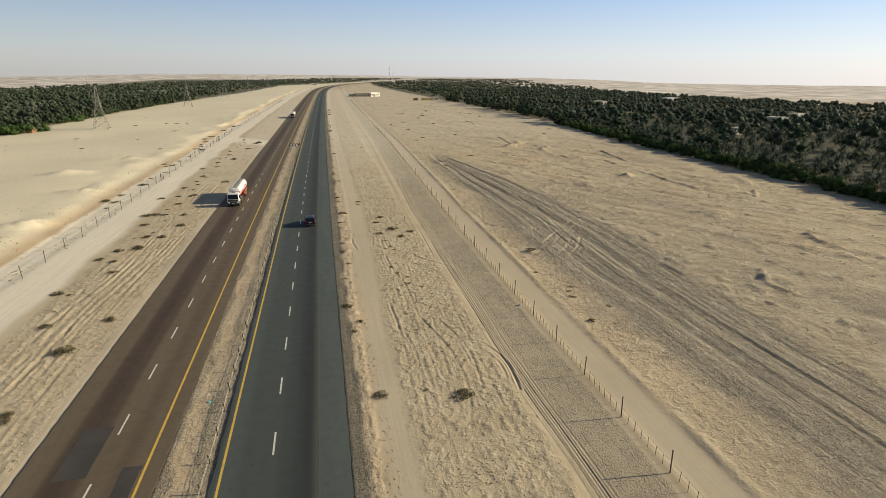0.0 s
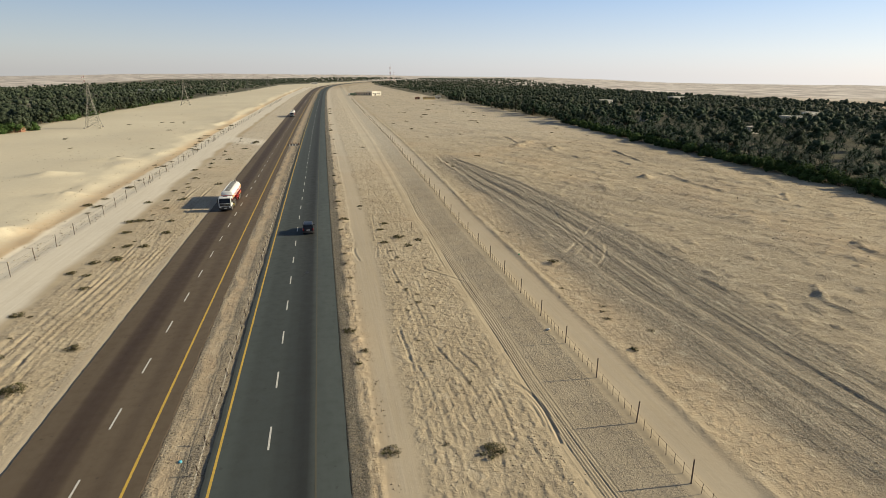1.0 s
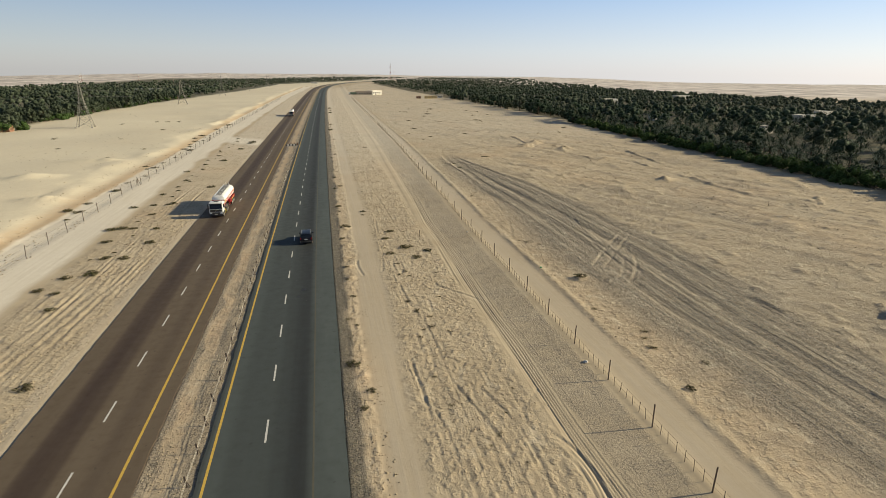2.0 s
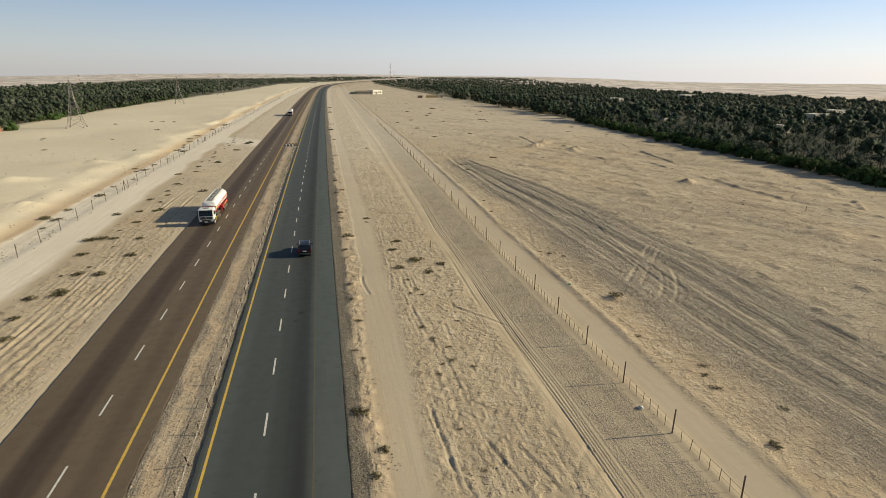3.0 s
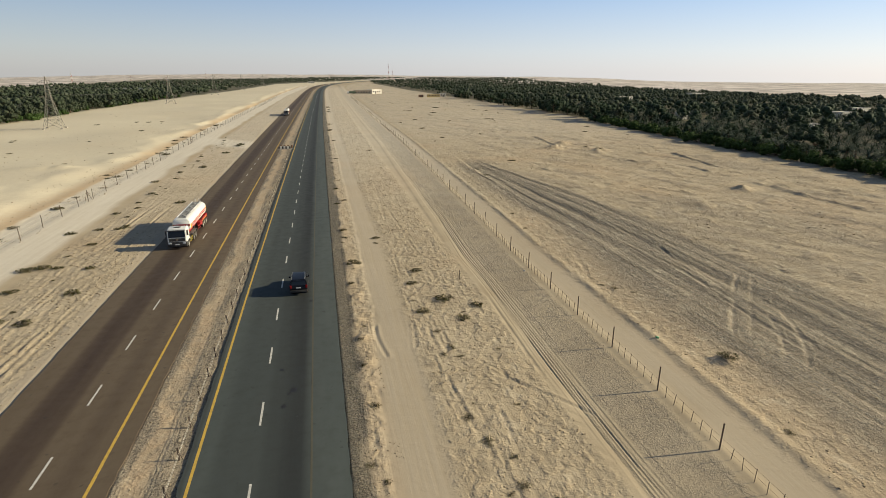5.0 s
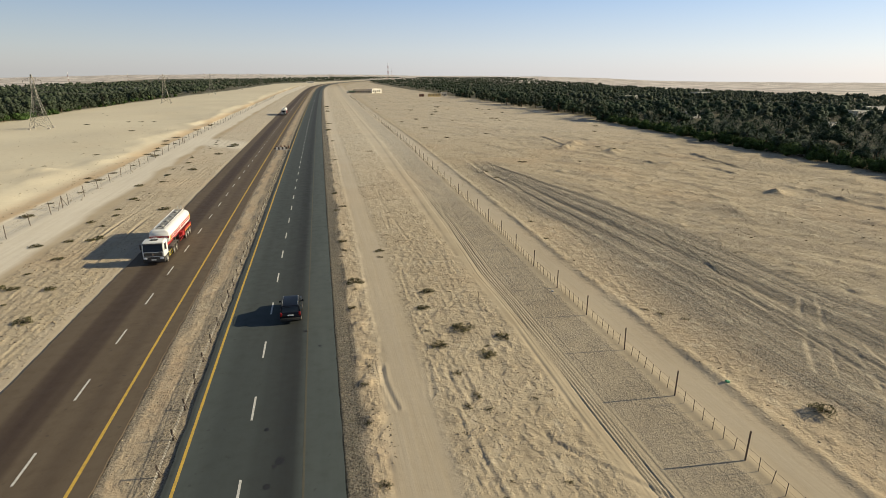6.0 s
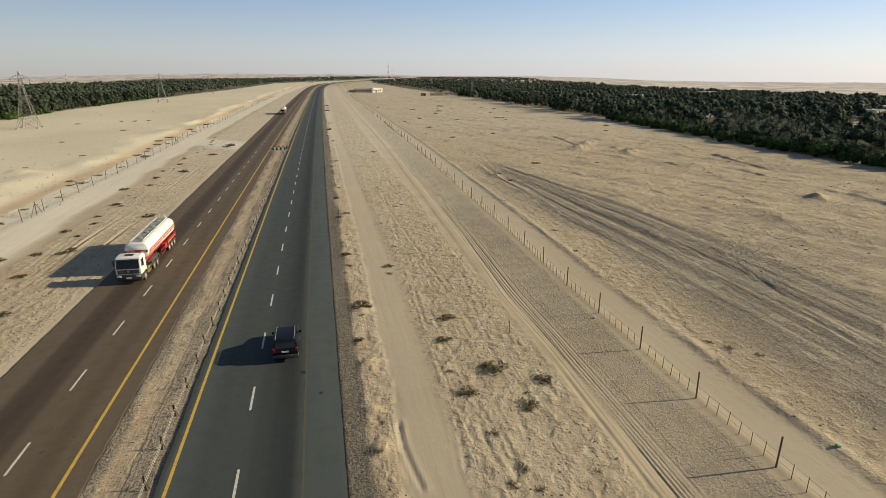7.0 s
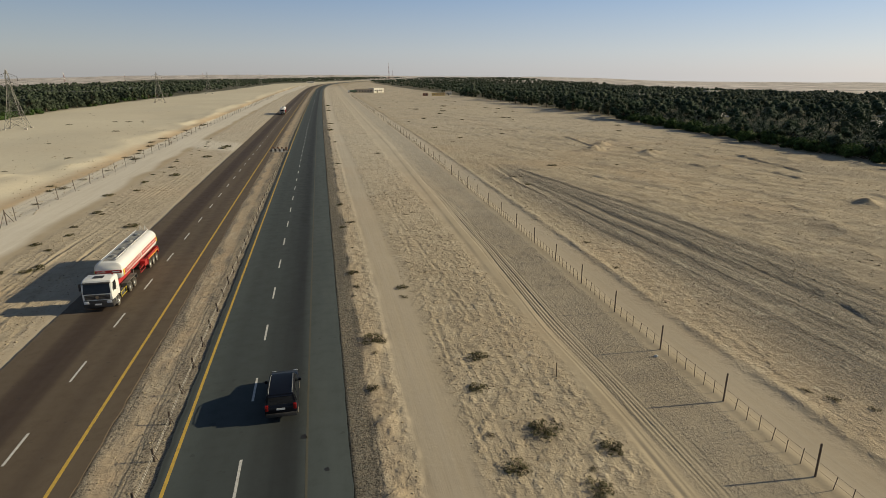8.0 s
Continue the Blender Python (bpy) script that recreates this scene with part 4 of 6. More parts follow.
    part("front_bumper", box(bmesh.new(), -0.86, 0.86, 4.7, 4.98, 0.36, 0.60, 0.05), TRIM, car, "dark plastic bumper", smooth=True)
    part("grille", box(bmesh.new(), -0.5, 0.5, 4.80, 4.955, 0.62, 0.80, 0.02), CHROME, car, "chrome grille")
    part("number_plate", box(bmesh.new(), -0.26, 0.26, -0.012, 0.04, 0.86, 0.98), PLATE, car, "plain pale number plate")
    part("rear_wiper", beam(bmesh.new(), (0.0, 0.145, 1.17), (0.42, 0.16, 1.2), 0.012), TRIM, car)
    part("spoiler", box(bmesh.new(), -0.72, 0.72, 0.14, 0.42, 1.665, 1.715, 0.015), CAR_PAINT, car)
    return car


def text_part(name, body, size, mat, parent, m, width=None):
    cu = bpy.data.curves.new(name, 'FONT')
    cu.body = body
    cu.size = size
    cu.align_x = 'CENTER'
    cu.align_y = 'CENTER'
    cu.extrude = 0.003
    tmp = bpy.data.objects.new(name, cu)
    scene.collection.objects.link(tmp)
    dg = bpy.context.evaluated_depsgraph_get()
    me = bpy.data.meshes.new_from_object(tmp.evaluated_get(dg))
    bpy.data.objects.remove(tmp)
    xs = [v.co.x for v in me.vertices]
    k = width / (max(xs) - min(xs)) if width else 1
    for v in me.vertices:
        v.co.x *= k
    me.materials.clear()
    me.materials.append(mat)
    ob = new(name, me)
    ob.parent = parent
    ob.matrix_basis = m
    return ob


def tanker(m, label, detail=True):
    """Articulated tank lorry; its nose points along +y, its origin under the middle of the front bumper."""
    t = thing("tank_truck", m, label, "truck", "tank trucks on the highway")
    # cab
    bm = bmesh.new()
    loft(bm, [rounded(2.46, 0.95, 2.85, 0.14, 3, -2.02), rounded(2.48, 0.95, 2.94, 0.16, 3, -1.85), rounded(2.48, 0.95, 2.94, 0.16, 3, -0.75),
              rounded(2.46, 0.95, 2.84, 0.16, 3, -0.38), rounded(2.44, 0.95, 2.35, 0.14, 3, -0.16), rounded(2.42, 0.95, 1.75, 0.12, 3, -0.04)])
    cab = part("cab", bm, TRUCK_WHITE, t, "white painted steel cab", smooth=True)
    part("windscreen", quad_panel(bmesh.new(), [(1.12, -0.03, 1.72), (-1.12, -0.03, 1.72), (-1.06, -0.25, 2.60), (1.06, -0.25, 2.60)], 0.05), GLASS_DARK, cab, "dark glass windscreen")
    part("sun_visor", box(bmesh.new(), -1.12, 1.12, -0.30, -0.08, 2.60, 2.72, 0.03), TRIM, cab, "dark sun visor")
    part("roof_hatch", box(bmesh.new(), -0.42, 0.42, -1.35, -0.75, 2.92, 2.99, 0.02), TRIM, cab, "dark roof hatch")
    part("grille", box(bmesh.new(), -1.05, 1.05, -0.10, 0.02, 1.18, 1.62, 0.03), TRIM, cab, "black slatted grille")
    for k in range(3):
        part("grille_bar", box(bmesh.new(), -1.0, 1.0, 0.015, 0.04, 1.25 + 0.13 * k, 1.28 + 0.13 * k), CHASSIS, cab)
    part("badge", beam(bmesh.new(), (0, 0.0, 1.42), (0, 0.05, 1.42), 0.15, 16), CHROME, cab, "round chrome badge")
    part("bumper", box(bmesh.new(), -1.24, 1.24, -0.55, 0.06, 0.42, 1.10, 0.08), TRIM, t, "grey-black plastic bumper", smooth=True)
    part("number_plate", box(bmesh.new(), -0.27, 0.27, 0.05, 0.075, 0.68, 0.82), PLATE, t, "plain pale number plate")
    for s in (-1, 1):
        part("headlamp", box(bmesh.new(), *sorted((s * 0.72, s * 1.16)), -0.1, 0.085, 0.82, 1.06, 0.04), CLEAR_LAMP, t, "clear headlamp", smooth=True)
        part("side_window", quad_panel(bmesh.new(), [(s * 1.235, -1.25, 1.85), (s * 1.235, -0.42, 1.78), (s * 1.235, -0.55, 2.55), (s * 1.235, -1.25, 2.62)][::s], 0.015), GLASS_DARK, cab, "dark side window")
        bm = bmesh.new()
        box(bm, *sorted((s * 1.32, s * 1.50)), -0.42, -0.30, 1.95, 2.62, 0.04)
        beam(bm, (s * 1.2, -0.4, 2.6), (s * 1.4, -0.36, 2.62), 0.03)
        part("side_mirror", bm, TRIM, cab, "black side mirror")
        part("step", box(bmesh.new(), *sorted((s * 1.0, s * 1.24)), -1.0, -0.62, 0.42, 0.95, 0.04), CHASSIS, t, "grey cab step")
        bm = bmesh.new()
        arc = [(s * 1.04, -1.42 + 0.62 * math.cos(radians(a)), 0.52 + 0.62 * math.sin(radians(a))) for a in range(0, 181, 22)]
        arc_o = [(s * 1.26, p[1], p[2]) for p in arc]
        for a, b, c, d in zip(arc, arc[1:], arc_o[1:], arc_o):
            quad_panel(bm, (a, b, c, d) if s < 0 else (d, c, b, a), 0.03)
        part("mudguard", bm, TRIM, t, "black mudguard")
        part("door_handle", box(bmesh.new(), *sorted((s * 1.23, s * 1.26)), -1.35, -1.2, 1.62, 1.68), TRIM, cab)
        # tractor chassis side: tank, yellow guard, rear fender
        part("fuel_tank", box(bmesh.new(), *sorted((s * 0.62, s * 1.18)), -3.55, -2.35, 0.42, 0.98, 0.12), CHASSIS, t, "grey fuel tank", smooth=True)
        bm = bmesh.new()
        for z in (0.50, 0.98):
            beam(bm, (s * 1.22, -3.75, z), (s * 1.22, -2.2, z), 0.022)
        for y in (-3.75, -2.95, -2.2):
            beam(bm, (s * 1.22, y, 0.5), (s * 1.22, y, 0.98), 0.022)
        part("side_guard", bm, REFLECT, t, "yellow side guard")
        bm = bmesh.new()
        box(bm, *sorted((s * 0.70, s * 1.24)), -7.15, -4.1, 1.10, 1.16, 0.0)
        box(bm, *sorted((s * 0.70, s * 1.24)), -4.14, -4.08, 0.62, 1.12)
        box(bm, *sorted((s * 0.70, s * 1.24)), -7.18, -7.12, 0.70, 1.12)
        part("rear_mudguard", bm, CHASSIS, t, "grey flat mudguard")
        wheel(t, s * 1.06, -1.42, 0.52, 0.32, 0.30)
        for y in (-4.95, -6.30):
            wheel(t, s * 0.94, y, 0.52, 0.58, 0.30, -0.06)
        for y in (-12.15, -13.45, -14.75):
            wheel(t, s * 1.0, y, 0.52, 0.42, 0.30, -0.02)
    bm = bmesh.new()
    for s in (-1, 1):
        box(bm, *sorted((s * 0.34, s * 0.46)), -7.2, -1.0, 0.72, 1.0)
    for y in (-2.2, -3.6, -4.95, -6.3, -7.1):
        box(bm, -0.44, 0.44, y - 0.08, y + 0.08, 0.66, 0.92)
    box(bm, -0.9, 0.9, -2.35, -2.1, 0.9, 1.9, 0.03)
    part("tractor_chassis", bm, CHASSIS, t, "dusty dark grey chassis")
    part("beacon", box(bmesh.new(), -1.0, -0.86, -1.80, -1.66, 2.92, 3.08, 0.03), RED_LAMP, cab, "red beacon")
    # tank
    bm = bmesh.new()
    rr = lambda w, z0, z1, y: rounded(w, z0, z1, min(w, z1 - z0) * 0.36, 6, y)
    loft(bm, [rr(2.20, 1.95, 3.30, -3.50), rr(2.42, 1.82, 3.45, -3.60), rr(2.50, 1.78, 3.50, -3.85), rr(2.50, 1.68, 3.50, -8.0), rr(2.50, 1.50, 3.46, -15.25),
              rr(2.42, 1.56, 3.40, -15.5), rr(2.20, 1.75, 3.22, -15.62)])
    tank = part("tank", bm, TRUCK_WHITE, t, "white painted tank", smooth=True)
    part("front_band", box(bmesh.new(), -1.15, 1.15, -3.58, -3.48, 2.44, 2.74, 0.01), TRUCK_RED, tank, "red band with a pale warning word")
    for s in (-1, 1):
        for y0, y1 in ((-9.2, -4.0), (-15.2, -9.6)):
            part("side_band", box(bmesh.new(), *sorted((s * 1.235, s * 1.262)), y0, y1, 2.22, 2.66, 0.004), TRUCK_RED, tank, "red band")
        part("marker", box(bmesh.new(), *sorted((s * 1.23, s * 1.266)), -3.95, -3.66, 2.15, 2.72, 0.004), REFLECT, tank, "yellow reflective marker")
        part("marker", box(bmesh.new(), *sorted((s * 1.225, s * 1.262)), -15.46, -15.24, 2.15, 2.75, 0.004), REFLECT, tank, "yellow reflective marker")
        text_part("warning_text", "FLAMMABLE OIL FUEL TANK DANGER", 0.34, TRUCK_WHITE, tank, pose(s * 1.266, -6.6, 2.44, 90, 0, 90 * s), 4.8)
        # writing that cannot be read: plain bars
        for k in range(9):
            part("text_bar", box(bmesh.new(), *sorted((s * 1.260, s * 1.267)), -15.0 + 0.58 * k, -14.6 + 0.58 * k, 2.38, 2.50), TRUCK_WHITE, tank, "pale bar of writing")
        # walkway rail
        bm = bmesh.new()
        tube(bm, [(s * 0.62, -4.0, 3.68), (s * 0.62, -15.1, 3.64)], 0.03, 6)
        for k in range(11):
            beam(bm, (s * 0.62, -4.0 - 1.11 * k, 3.40), (s * 0.62, -4.0 - 1.11 * k, 3.66), 0.02)
        part("walkway_rail", bm, TRUCK_WHITE, tank, "white painted rail")
        # trailer frame, fender and guard
        bm = bmesh.new()
        box(bm, *sorted((s * 0.42, s * 0.56)), -15.6, -3.4, 1.12, 1.58)
        part("frame_rail", bm, TRUCK_RED, t, "red trailer frame")
        bm = bmesh.new()
        prof = [(-11.35, 0.62), (-11.6, 1.12), (-15.3, 1.12), (-15.5, 0.8)]
        for (ya, za), (yb, zb) in zip(prof, prof[1:]):
            p = [(s * 0.72, ya, za), (s * 1.25, ya, za), (s * 1.25, yb, zb), (s * 0.72, yb, zb)]
            quad_panel(bm, p if s < 0 else p[::-1], 0.04)
        box(bm, *sorted((s * 1.16, s * 1.22)), -15.4, -11.6, 1.14, 1.46, 0.01)
        part("mudguard", bm, TRUCK_RED, t, "red mudguard")
        part("reflective_strip", box(bmesh.new(), *sorted((s * 1.222, s * 1.232)), -15.4, -11.6, 1.15, 1.22), REFLECT, t, "yellow reflective strip")
        bm = bmesh.new()
        for z in (0.62, 1.05):
            beam(bm, (s * 1.15, -10.4, z), (s * 1.15, -8.6, z), 0.035)
        for y in (-10.4, -9.5, -8.6):
            beam(bm, (s * 1.15, y, 0.62), (s * 1.15, y, 1.4), 0.03)
        part("trailer_guard", bm, TRUCK_RED, t, "red tubular guard")
        bm = bmesh.new()
        box(bm, *sorted((s * 0.62, s * 0.80)), -7.75, -7.55, 0.30, 1.4)
        box(bm, *sorted((s * 0.55, s * 0.87)), -7.85, -7.45, 0.22, 0.30)
        part("landing_leg", bm, CHASSIS, t, "grey landing leg")
        part("tail_lamp", box(bmesh.new(), *sorted((s * 0.7, s * 1.1)), -15.86, -15.76, 0.95, 1.15, 0.02), RED_LAMP, t, "red tail lamp")
        part("tool_box", box(bmesh.new(), *sorted((s * 0.60, s * 1.14)), -11.45, -10.55, 0.72, 1.30, 0.03), TRUCK_RED, t, "red tool box")
    text_part("warning_text", "DANGER", 0.26, TRUCK_WHITE, tank, pose(0.62, -3.470, 2.59, 90, 0, 180), 0.75)
    part("text_bar", box(bmesh.new(), -0.95, -0.35, -3.48, -3.470, 2.53, 2.65), TRUCK_WHITE, tank, "pale bar of writing")
    bm = bmesh.new()
    box(bm, -0.55, 0.55, -15.1, -4.1, 3.46, 3.52)
    for k in range(22):
        box(bm, -0.55, 0.55, -15.1 + 0.5 * k, -14.95 + 0.5 * k, 3.52, 3.54)
    part("walkway", bm, WALK, tank, "grey metal walkway")
    for y in (-5.4, -8.0, -10.6, -13.2):
        bm = bmesh.new()
        beam(bm, (0, y, 3.5), (0, y, 3.64), 0.30, 14)
        beam(bm, (0, y, 3.64), (0, y, 3.70), 0.20, 14)
        part("manhole", bm, GALV, tank, "grey manhole cover")
    bm = bmesh.new()
    box(bm, -1.2, 1.2, -15.85, -15.62, 0.85, 1.45, 0.02)
    box(bm, -1.1, 1.1, -15.9, -15.8, 0.48, 0.62, 0.01)
    for s in (-1, 1):
        box(bm, s * 0.6 - 0.05, s * 0.6 + 0.05, -15.85, -15.75, 0.55, 0.9)
    part("rear_bumper", bm, TRUCK_RED, t, "red rear bumper")
    bm = bmesh.new()
    for s in (-0.25, 0.25):
        tube(bm, [(s, -15.82, 0.9), (s, -15.82, 3.6), (s, -15.4, 4.0), (s, -15.1, 3.6)], 0.025, 6)
    for k in range(8):
        beam(bm, (-0.25, -15.82, 1.1 + 0.32 * k), (0.25, -15.82, 1.1 + 0.32 * k), 0.018)
    part("ladder", bm, TRUCK_WHITE, tank, "white ladder")
    for y in (-1.42, -4.95, -6.3, -12.15, -13.45, -14.75):
        part("axle", beam(bmesh.new(), (-0.95, y, 0.52), (0.95, y, 0.52), 0.08, 8), CHASSIS, t)
    return t


suv(pose(-3.2, 109.7, 0.0))
tank_truck = tanker(pose(-20.15, 130.5, 0.0, 0, 0, 180), "white fuel tank truck with red bands and a white cab")
far_truck = copy_thing(tank_truck, pose(-19.6 + cx(394), 389, 0.0, 0, 0, 180))
far_truck["label"] = "distant white tank truck on the brown carriageway"


# ---- cable barrier in the median ----
def cable_barrier():
    th = thing("cable_barrier", pose(0, 0, 0), "low leaning cable barrier on the stony median", "barrier")
    bm = bmesh.new()
    box(bm, -0.055, 0.055, -0.04, 0.04, -0.35, 0.86)
    me = bpy.data.meshes.new("barrier_post")
    beam(bm, (0.30, 0.0, -0.2), (0.02, 0.0, 0.55), 0.022)
    bm.to_mesh(me)
    bm.free()
    me.materials.append(RUSTY)
    rs = random.Random(5)
    ys = [16 + 3.52 * k for k in range(62)]
    tops = []
    for y in ys:
        x = -9.95 + cx(y) - 0.04 * rs.random()
        lean = rs.uniform(-7, 0)
        share("barrier_post", me, th, pose(x, y, -0.12, rs.uniform(-10, 10), lean, rs.uniform(-12, 12)))
        tops.append((x + 0.4 * math.sin(radians(lean)), y, -0.12))
    for h, dx in ((0.54, 0.03), (0.43, 0.05)):
        pts = []
        for (x, y, z), (x2, y2, z2) in zip(tops, tops[1:]):
            sag = rs.uniform(-0.01, 0.03)
            jog = rs.uniform(-0.02, 0.02)
            pts += [(x * (1) + dx, y, z + h), (0.6 * x + 0.4 * x2 + dx + jog, 0.6 * y + 0.4 * y2, 0.5 * (z + z2) + h - sag)]
        part("cable", tube(bmesh.new(), pts, 0.011, 4), CABLE, th, "slack steel cable")
    return th


cable_barrier()


# ---- fences ----
def fence_post_mesh(name, h, r, mat, top=0.0):
    bm = bmesh.new()
    tube(bm, [(0, 0, -0.4), (0, 0, h)], r, 6)
    if top:
        tube(bm, [(0, 0, h), (top, 0, h + 0.25)], r * 0.7, 5)
    me = bpy.data.meshes.new(name)
    bm.to_mesh(me)
    bm.free()
    me.materials.append(mat)
    return me


def right_fence():
    th = thing("wire_fence", pose(0, 0, 0), "rusty wire fence with thin pickets beside a sand track", "fence")
    post = fence_post_mesh("fence_post", 2.05, 0.055, RUSTY)
    picket = fence_post_mesh("picket", 1.0, 0.022, WIRE)
    rs = random.Random(8)
    y = -4.39
    base = lambda q: float(right_fence_x(q))
    while y < 650:
        x = base(y)
        share("fence_post", post, th, pose(x, y, zg(x, y), rs.uniform(-1.5, 1.5), rs.uniform(-1.5, 1.5), rs.uniform(0, 90)))
        if 20 < y < 320:
            for k in range(1, 7):
                yy = y + 7.357 * k / 7
                xx = base(yy) + 0.05
                share("picket", picket, th, pose(xx, yy, zg(xx, yy) - rs.uniform(0, 0.15), rs.uniform(-5, 5), rs.uniform(-5, 5)))
        y += 7.357
    for h in (0.45, 0.9):
        pts = []
        for k in range(44):
            yy = 17.0 + 7.357 * k
            pts.append((base(yy) + 0.05, yy, zg(base(yy), yy) + h))
        part("fence_wire", tube(bmesh.new(), pts, 0.008, 3), WIRE, th, "thin fence wire")
    return th


def left_fence_thing():
    th = thing("wire_fence", pose(0, 0, 0), "tall rusty post fence along the pale service track", "fence")
    post = fence_post_mesh("fence_post", 2.05, 0.055, RUSTY)
    rs = random.Random(9)
    y = 66.2
    while y < 640:
        x = float(left_fence(y))
        share("fence_post", post, th, pose(x, y, zg(x, y), rs.uniform(-3, 3), rs.uniform(-4, 4), rs.uniform(0, 90)))
        y += 7.35
    # braced straining post
    for yb in (166.5, 262.0):
        xb = float(left_fence(yb))
        bm = bmesh.new()
        tube(bm, [(xb, yb, zg(xb, yb) - 0.3), (xb, yb, 2.2)], 0.07, 6)
        tube(bm, [(xb, yb + 0.05, 1.9), (xb, yb + 1.9, 0.0)], 0.045, 6)
        tube(bm, [(xb, yb - 0.05, 1.9), (xb, yb - 1.9, 0.0)], 0.045, 6)
        part("brace", bm, RUSTY, th, "braced straining post")
    for h in (0.5, 1.1, 1.7):
        pts = []
        yy = 66.2
        while yy < 330:
            xx = float(left_fence(yy))
            pts.append((xx, yy, zg(xx, yy) + h))
            yy += 7.35
        part("fence_wire", tube(bmesh.new(), pts, 0.012, 3), WIRE, th, "thin fence wire")
    return th


right_fence()
left_fence_thing()

# lone marker stakes in the sand
stake = fence_post_mesh("marker_stake", 1.15, 0.03, RUSTY)
for x, y in ((15.6, 111.3), (93.0, 121.0)):
    tagged(share("marker_stake", stake, None, pose(x, y, zg(x, y), 2, -3)), "thin dark metal stake standing in sand", "stake")


# ---- blocks closing the median gap ----
BLOCK_WHITE = worn("white_block_paint", (0.66, 0.64, 0.58), 0.8, amount=0.3)
BLOCK_BLACK = worn("black_block_paint", (0.045, 0.04, 0.038), 0.85, amount=0.3)
BLOCK_RUST = worn("rust_drum", (0.16, 0.085, 0.05), 0.85, amount=0.3)


def median_blocks():
    yb = 241.0
    xb = -11.5 + cx(yb)
    for k in range(7):
        x = xb - 2.2 + 0.56 * k
        white = k % 2 == 1
        bm = bmesh.new()
        box(bm, -0.27, 0.27, -0.35, 0.35, 0.0, 0.75, 0.04, (0.04, 0.07, 0.07))
        ob = part("barrier_block", bm, BLOCK_WHITE if white else BLOCK_BLACK, None)
        ob.location = (x, yb, zg(x, yb) - 0.02)
        tagged(ob, ("white" if white else "black") + " painted concrete barrier block on the median", "barrier block", "blocks in the median gap")
    for k in range(4):
        bm = bmesh.new()
        tube(bm, [(0, 0, 0), (0, 0, 0.3), (0, 0, 0.32), (0, 0, 0.6), (0, 0, 0.62), (0, 0, 0.9)], [0.30, 0.30, 0.33, 0.30, 0.33, 0.30], 12)
        ob = part("drum", bm, BLOCK_RUST, None, smooth=True)
        x = xb - 1.7 + 1.15 * k
        ob.location = (x, yb + 2.4, zg(x, yb + 2.4) - 0.02)
        tagged(ob, "rusty brown steel drum standing behind barrier blocks", "drum", "drums in the median gap")
    bm = bmesh.new()
    box(bm, -2.9, 2.9, -0.25, 0.25, 0.0, 0.18, 0.03)
    ob = part("kerb_slab", bm, CONCRETE, None)
    ob.location = (xb, yb - 1.6, zg(xb, yb - 1.6) - 0.03)
    tagged(ob, "low grey concrete kerb slab across the median", "kerb")


median_blocks()


# ---- plants ----
def arrays_mesh(name, co, tris, mat):
    """Mesh from vertex and triangle arrays."""
    me = bpy.data.meshes.new(name)
    me.vertices.add(len(co))
    me.vertices.foreach_set("co", np.asarray(co, np.float32).ravel())
    me.loops.add(tris.size)
    me.loops.foreach_set("vertex_index", np.asarray(tris, np.int32).ravel())
    me.polygons.add(len(tris))
    me.polygons.foreach_set("loop_start", np.arange(0, tris.size, 3, dtype=np.int32))
    me.update(calc_edges=True)
    me.materials.append(mat)
    return me


def fronds(rs, n, length, segs, width, up=1.0):
    """Arching palm fronds round the origin: folded blades, as arrays."""
    co, tri = [], []
    for k in range(n):
        a = 2.399963 * k + rs.uniform(-0.3, 0.3)
        e0 = radians(78 - 95 * (k / n) ** 0.8 + rs.uniform(-8, 8)) * up
        ln = length * rs.uniform(0.8, 1.1)
        d = np.array([math.cos(a), math.sin(a), 0])
        side = np.array([-math.sin(a), math.cos(a), 0])
        p = np.zeros(3)
        e = e0
        base = len(co)
        for s in range(segs + 1):
            f = s / segs
            w = width * (0.25 + 1.5 * f - 1.7 * f * f + 0.02) * rs.uniform(0.85, 1.15)
            up_v = np.array([0, 0, 1.0]) * math.cos(e) - d * math.sin(e)
            co += [p + side * w - up_v * w * 0.45, p, p - side * w - up_v * w * 0.45]
            p = p + (d * math.cos(e) + np.array([0, 0, 1.0]) * math.sin(e)) * ln / segs
            e -= radians(rs.uniform(24, 40)) * 3 / segs
        for s in range(segs):
            q = base + 3 * s
            tri += [(q, q + 1, q + 4), (q, q + 4, q + 3), (q + 1, q + 2, q + 5), (q + 1, q + 5, q + 4)]
    return np.array(co), np.array(tri)


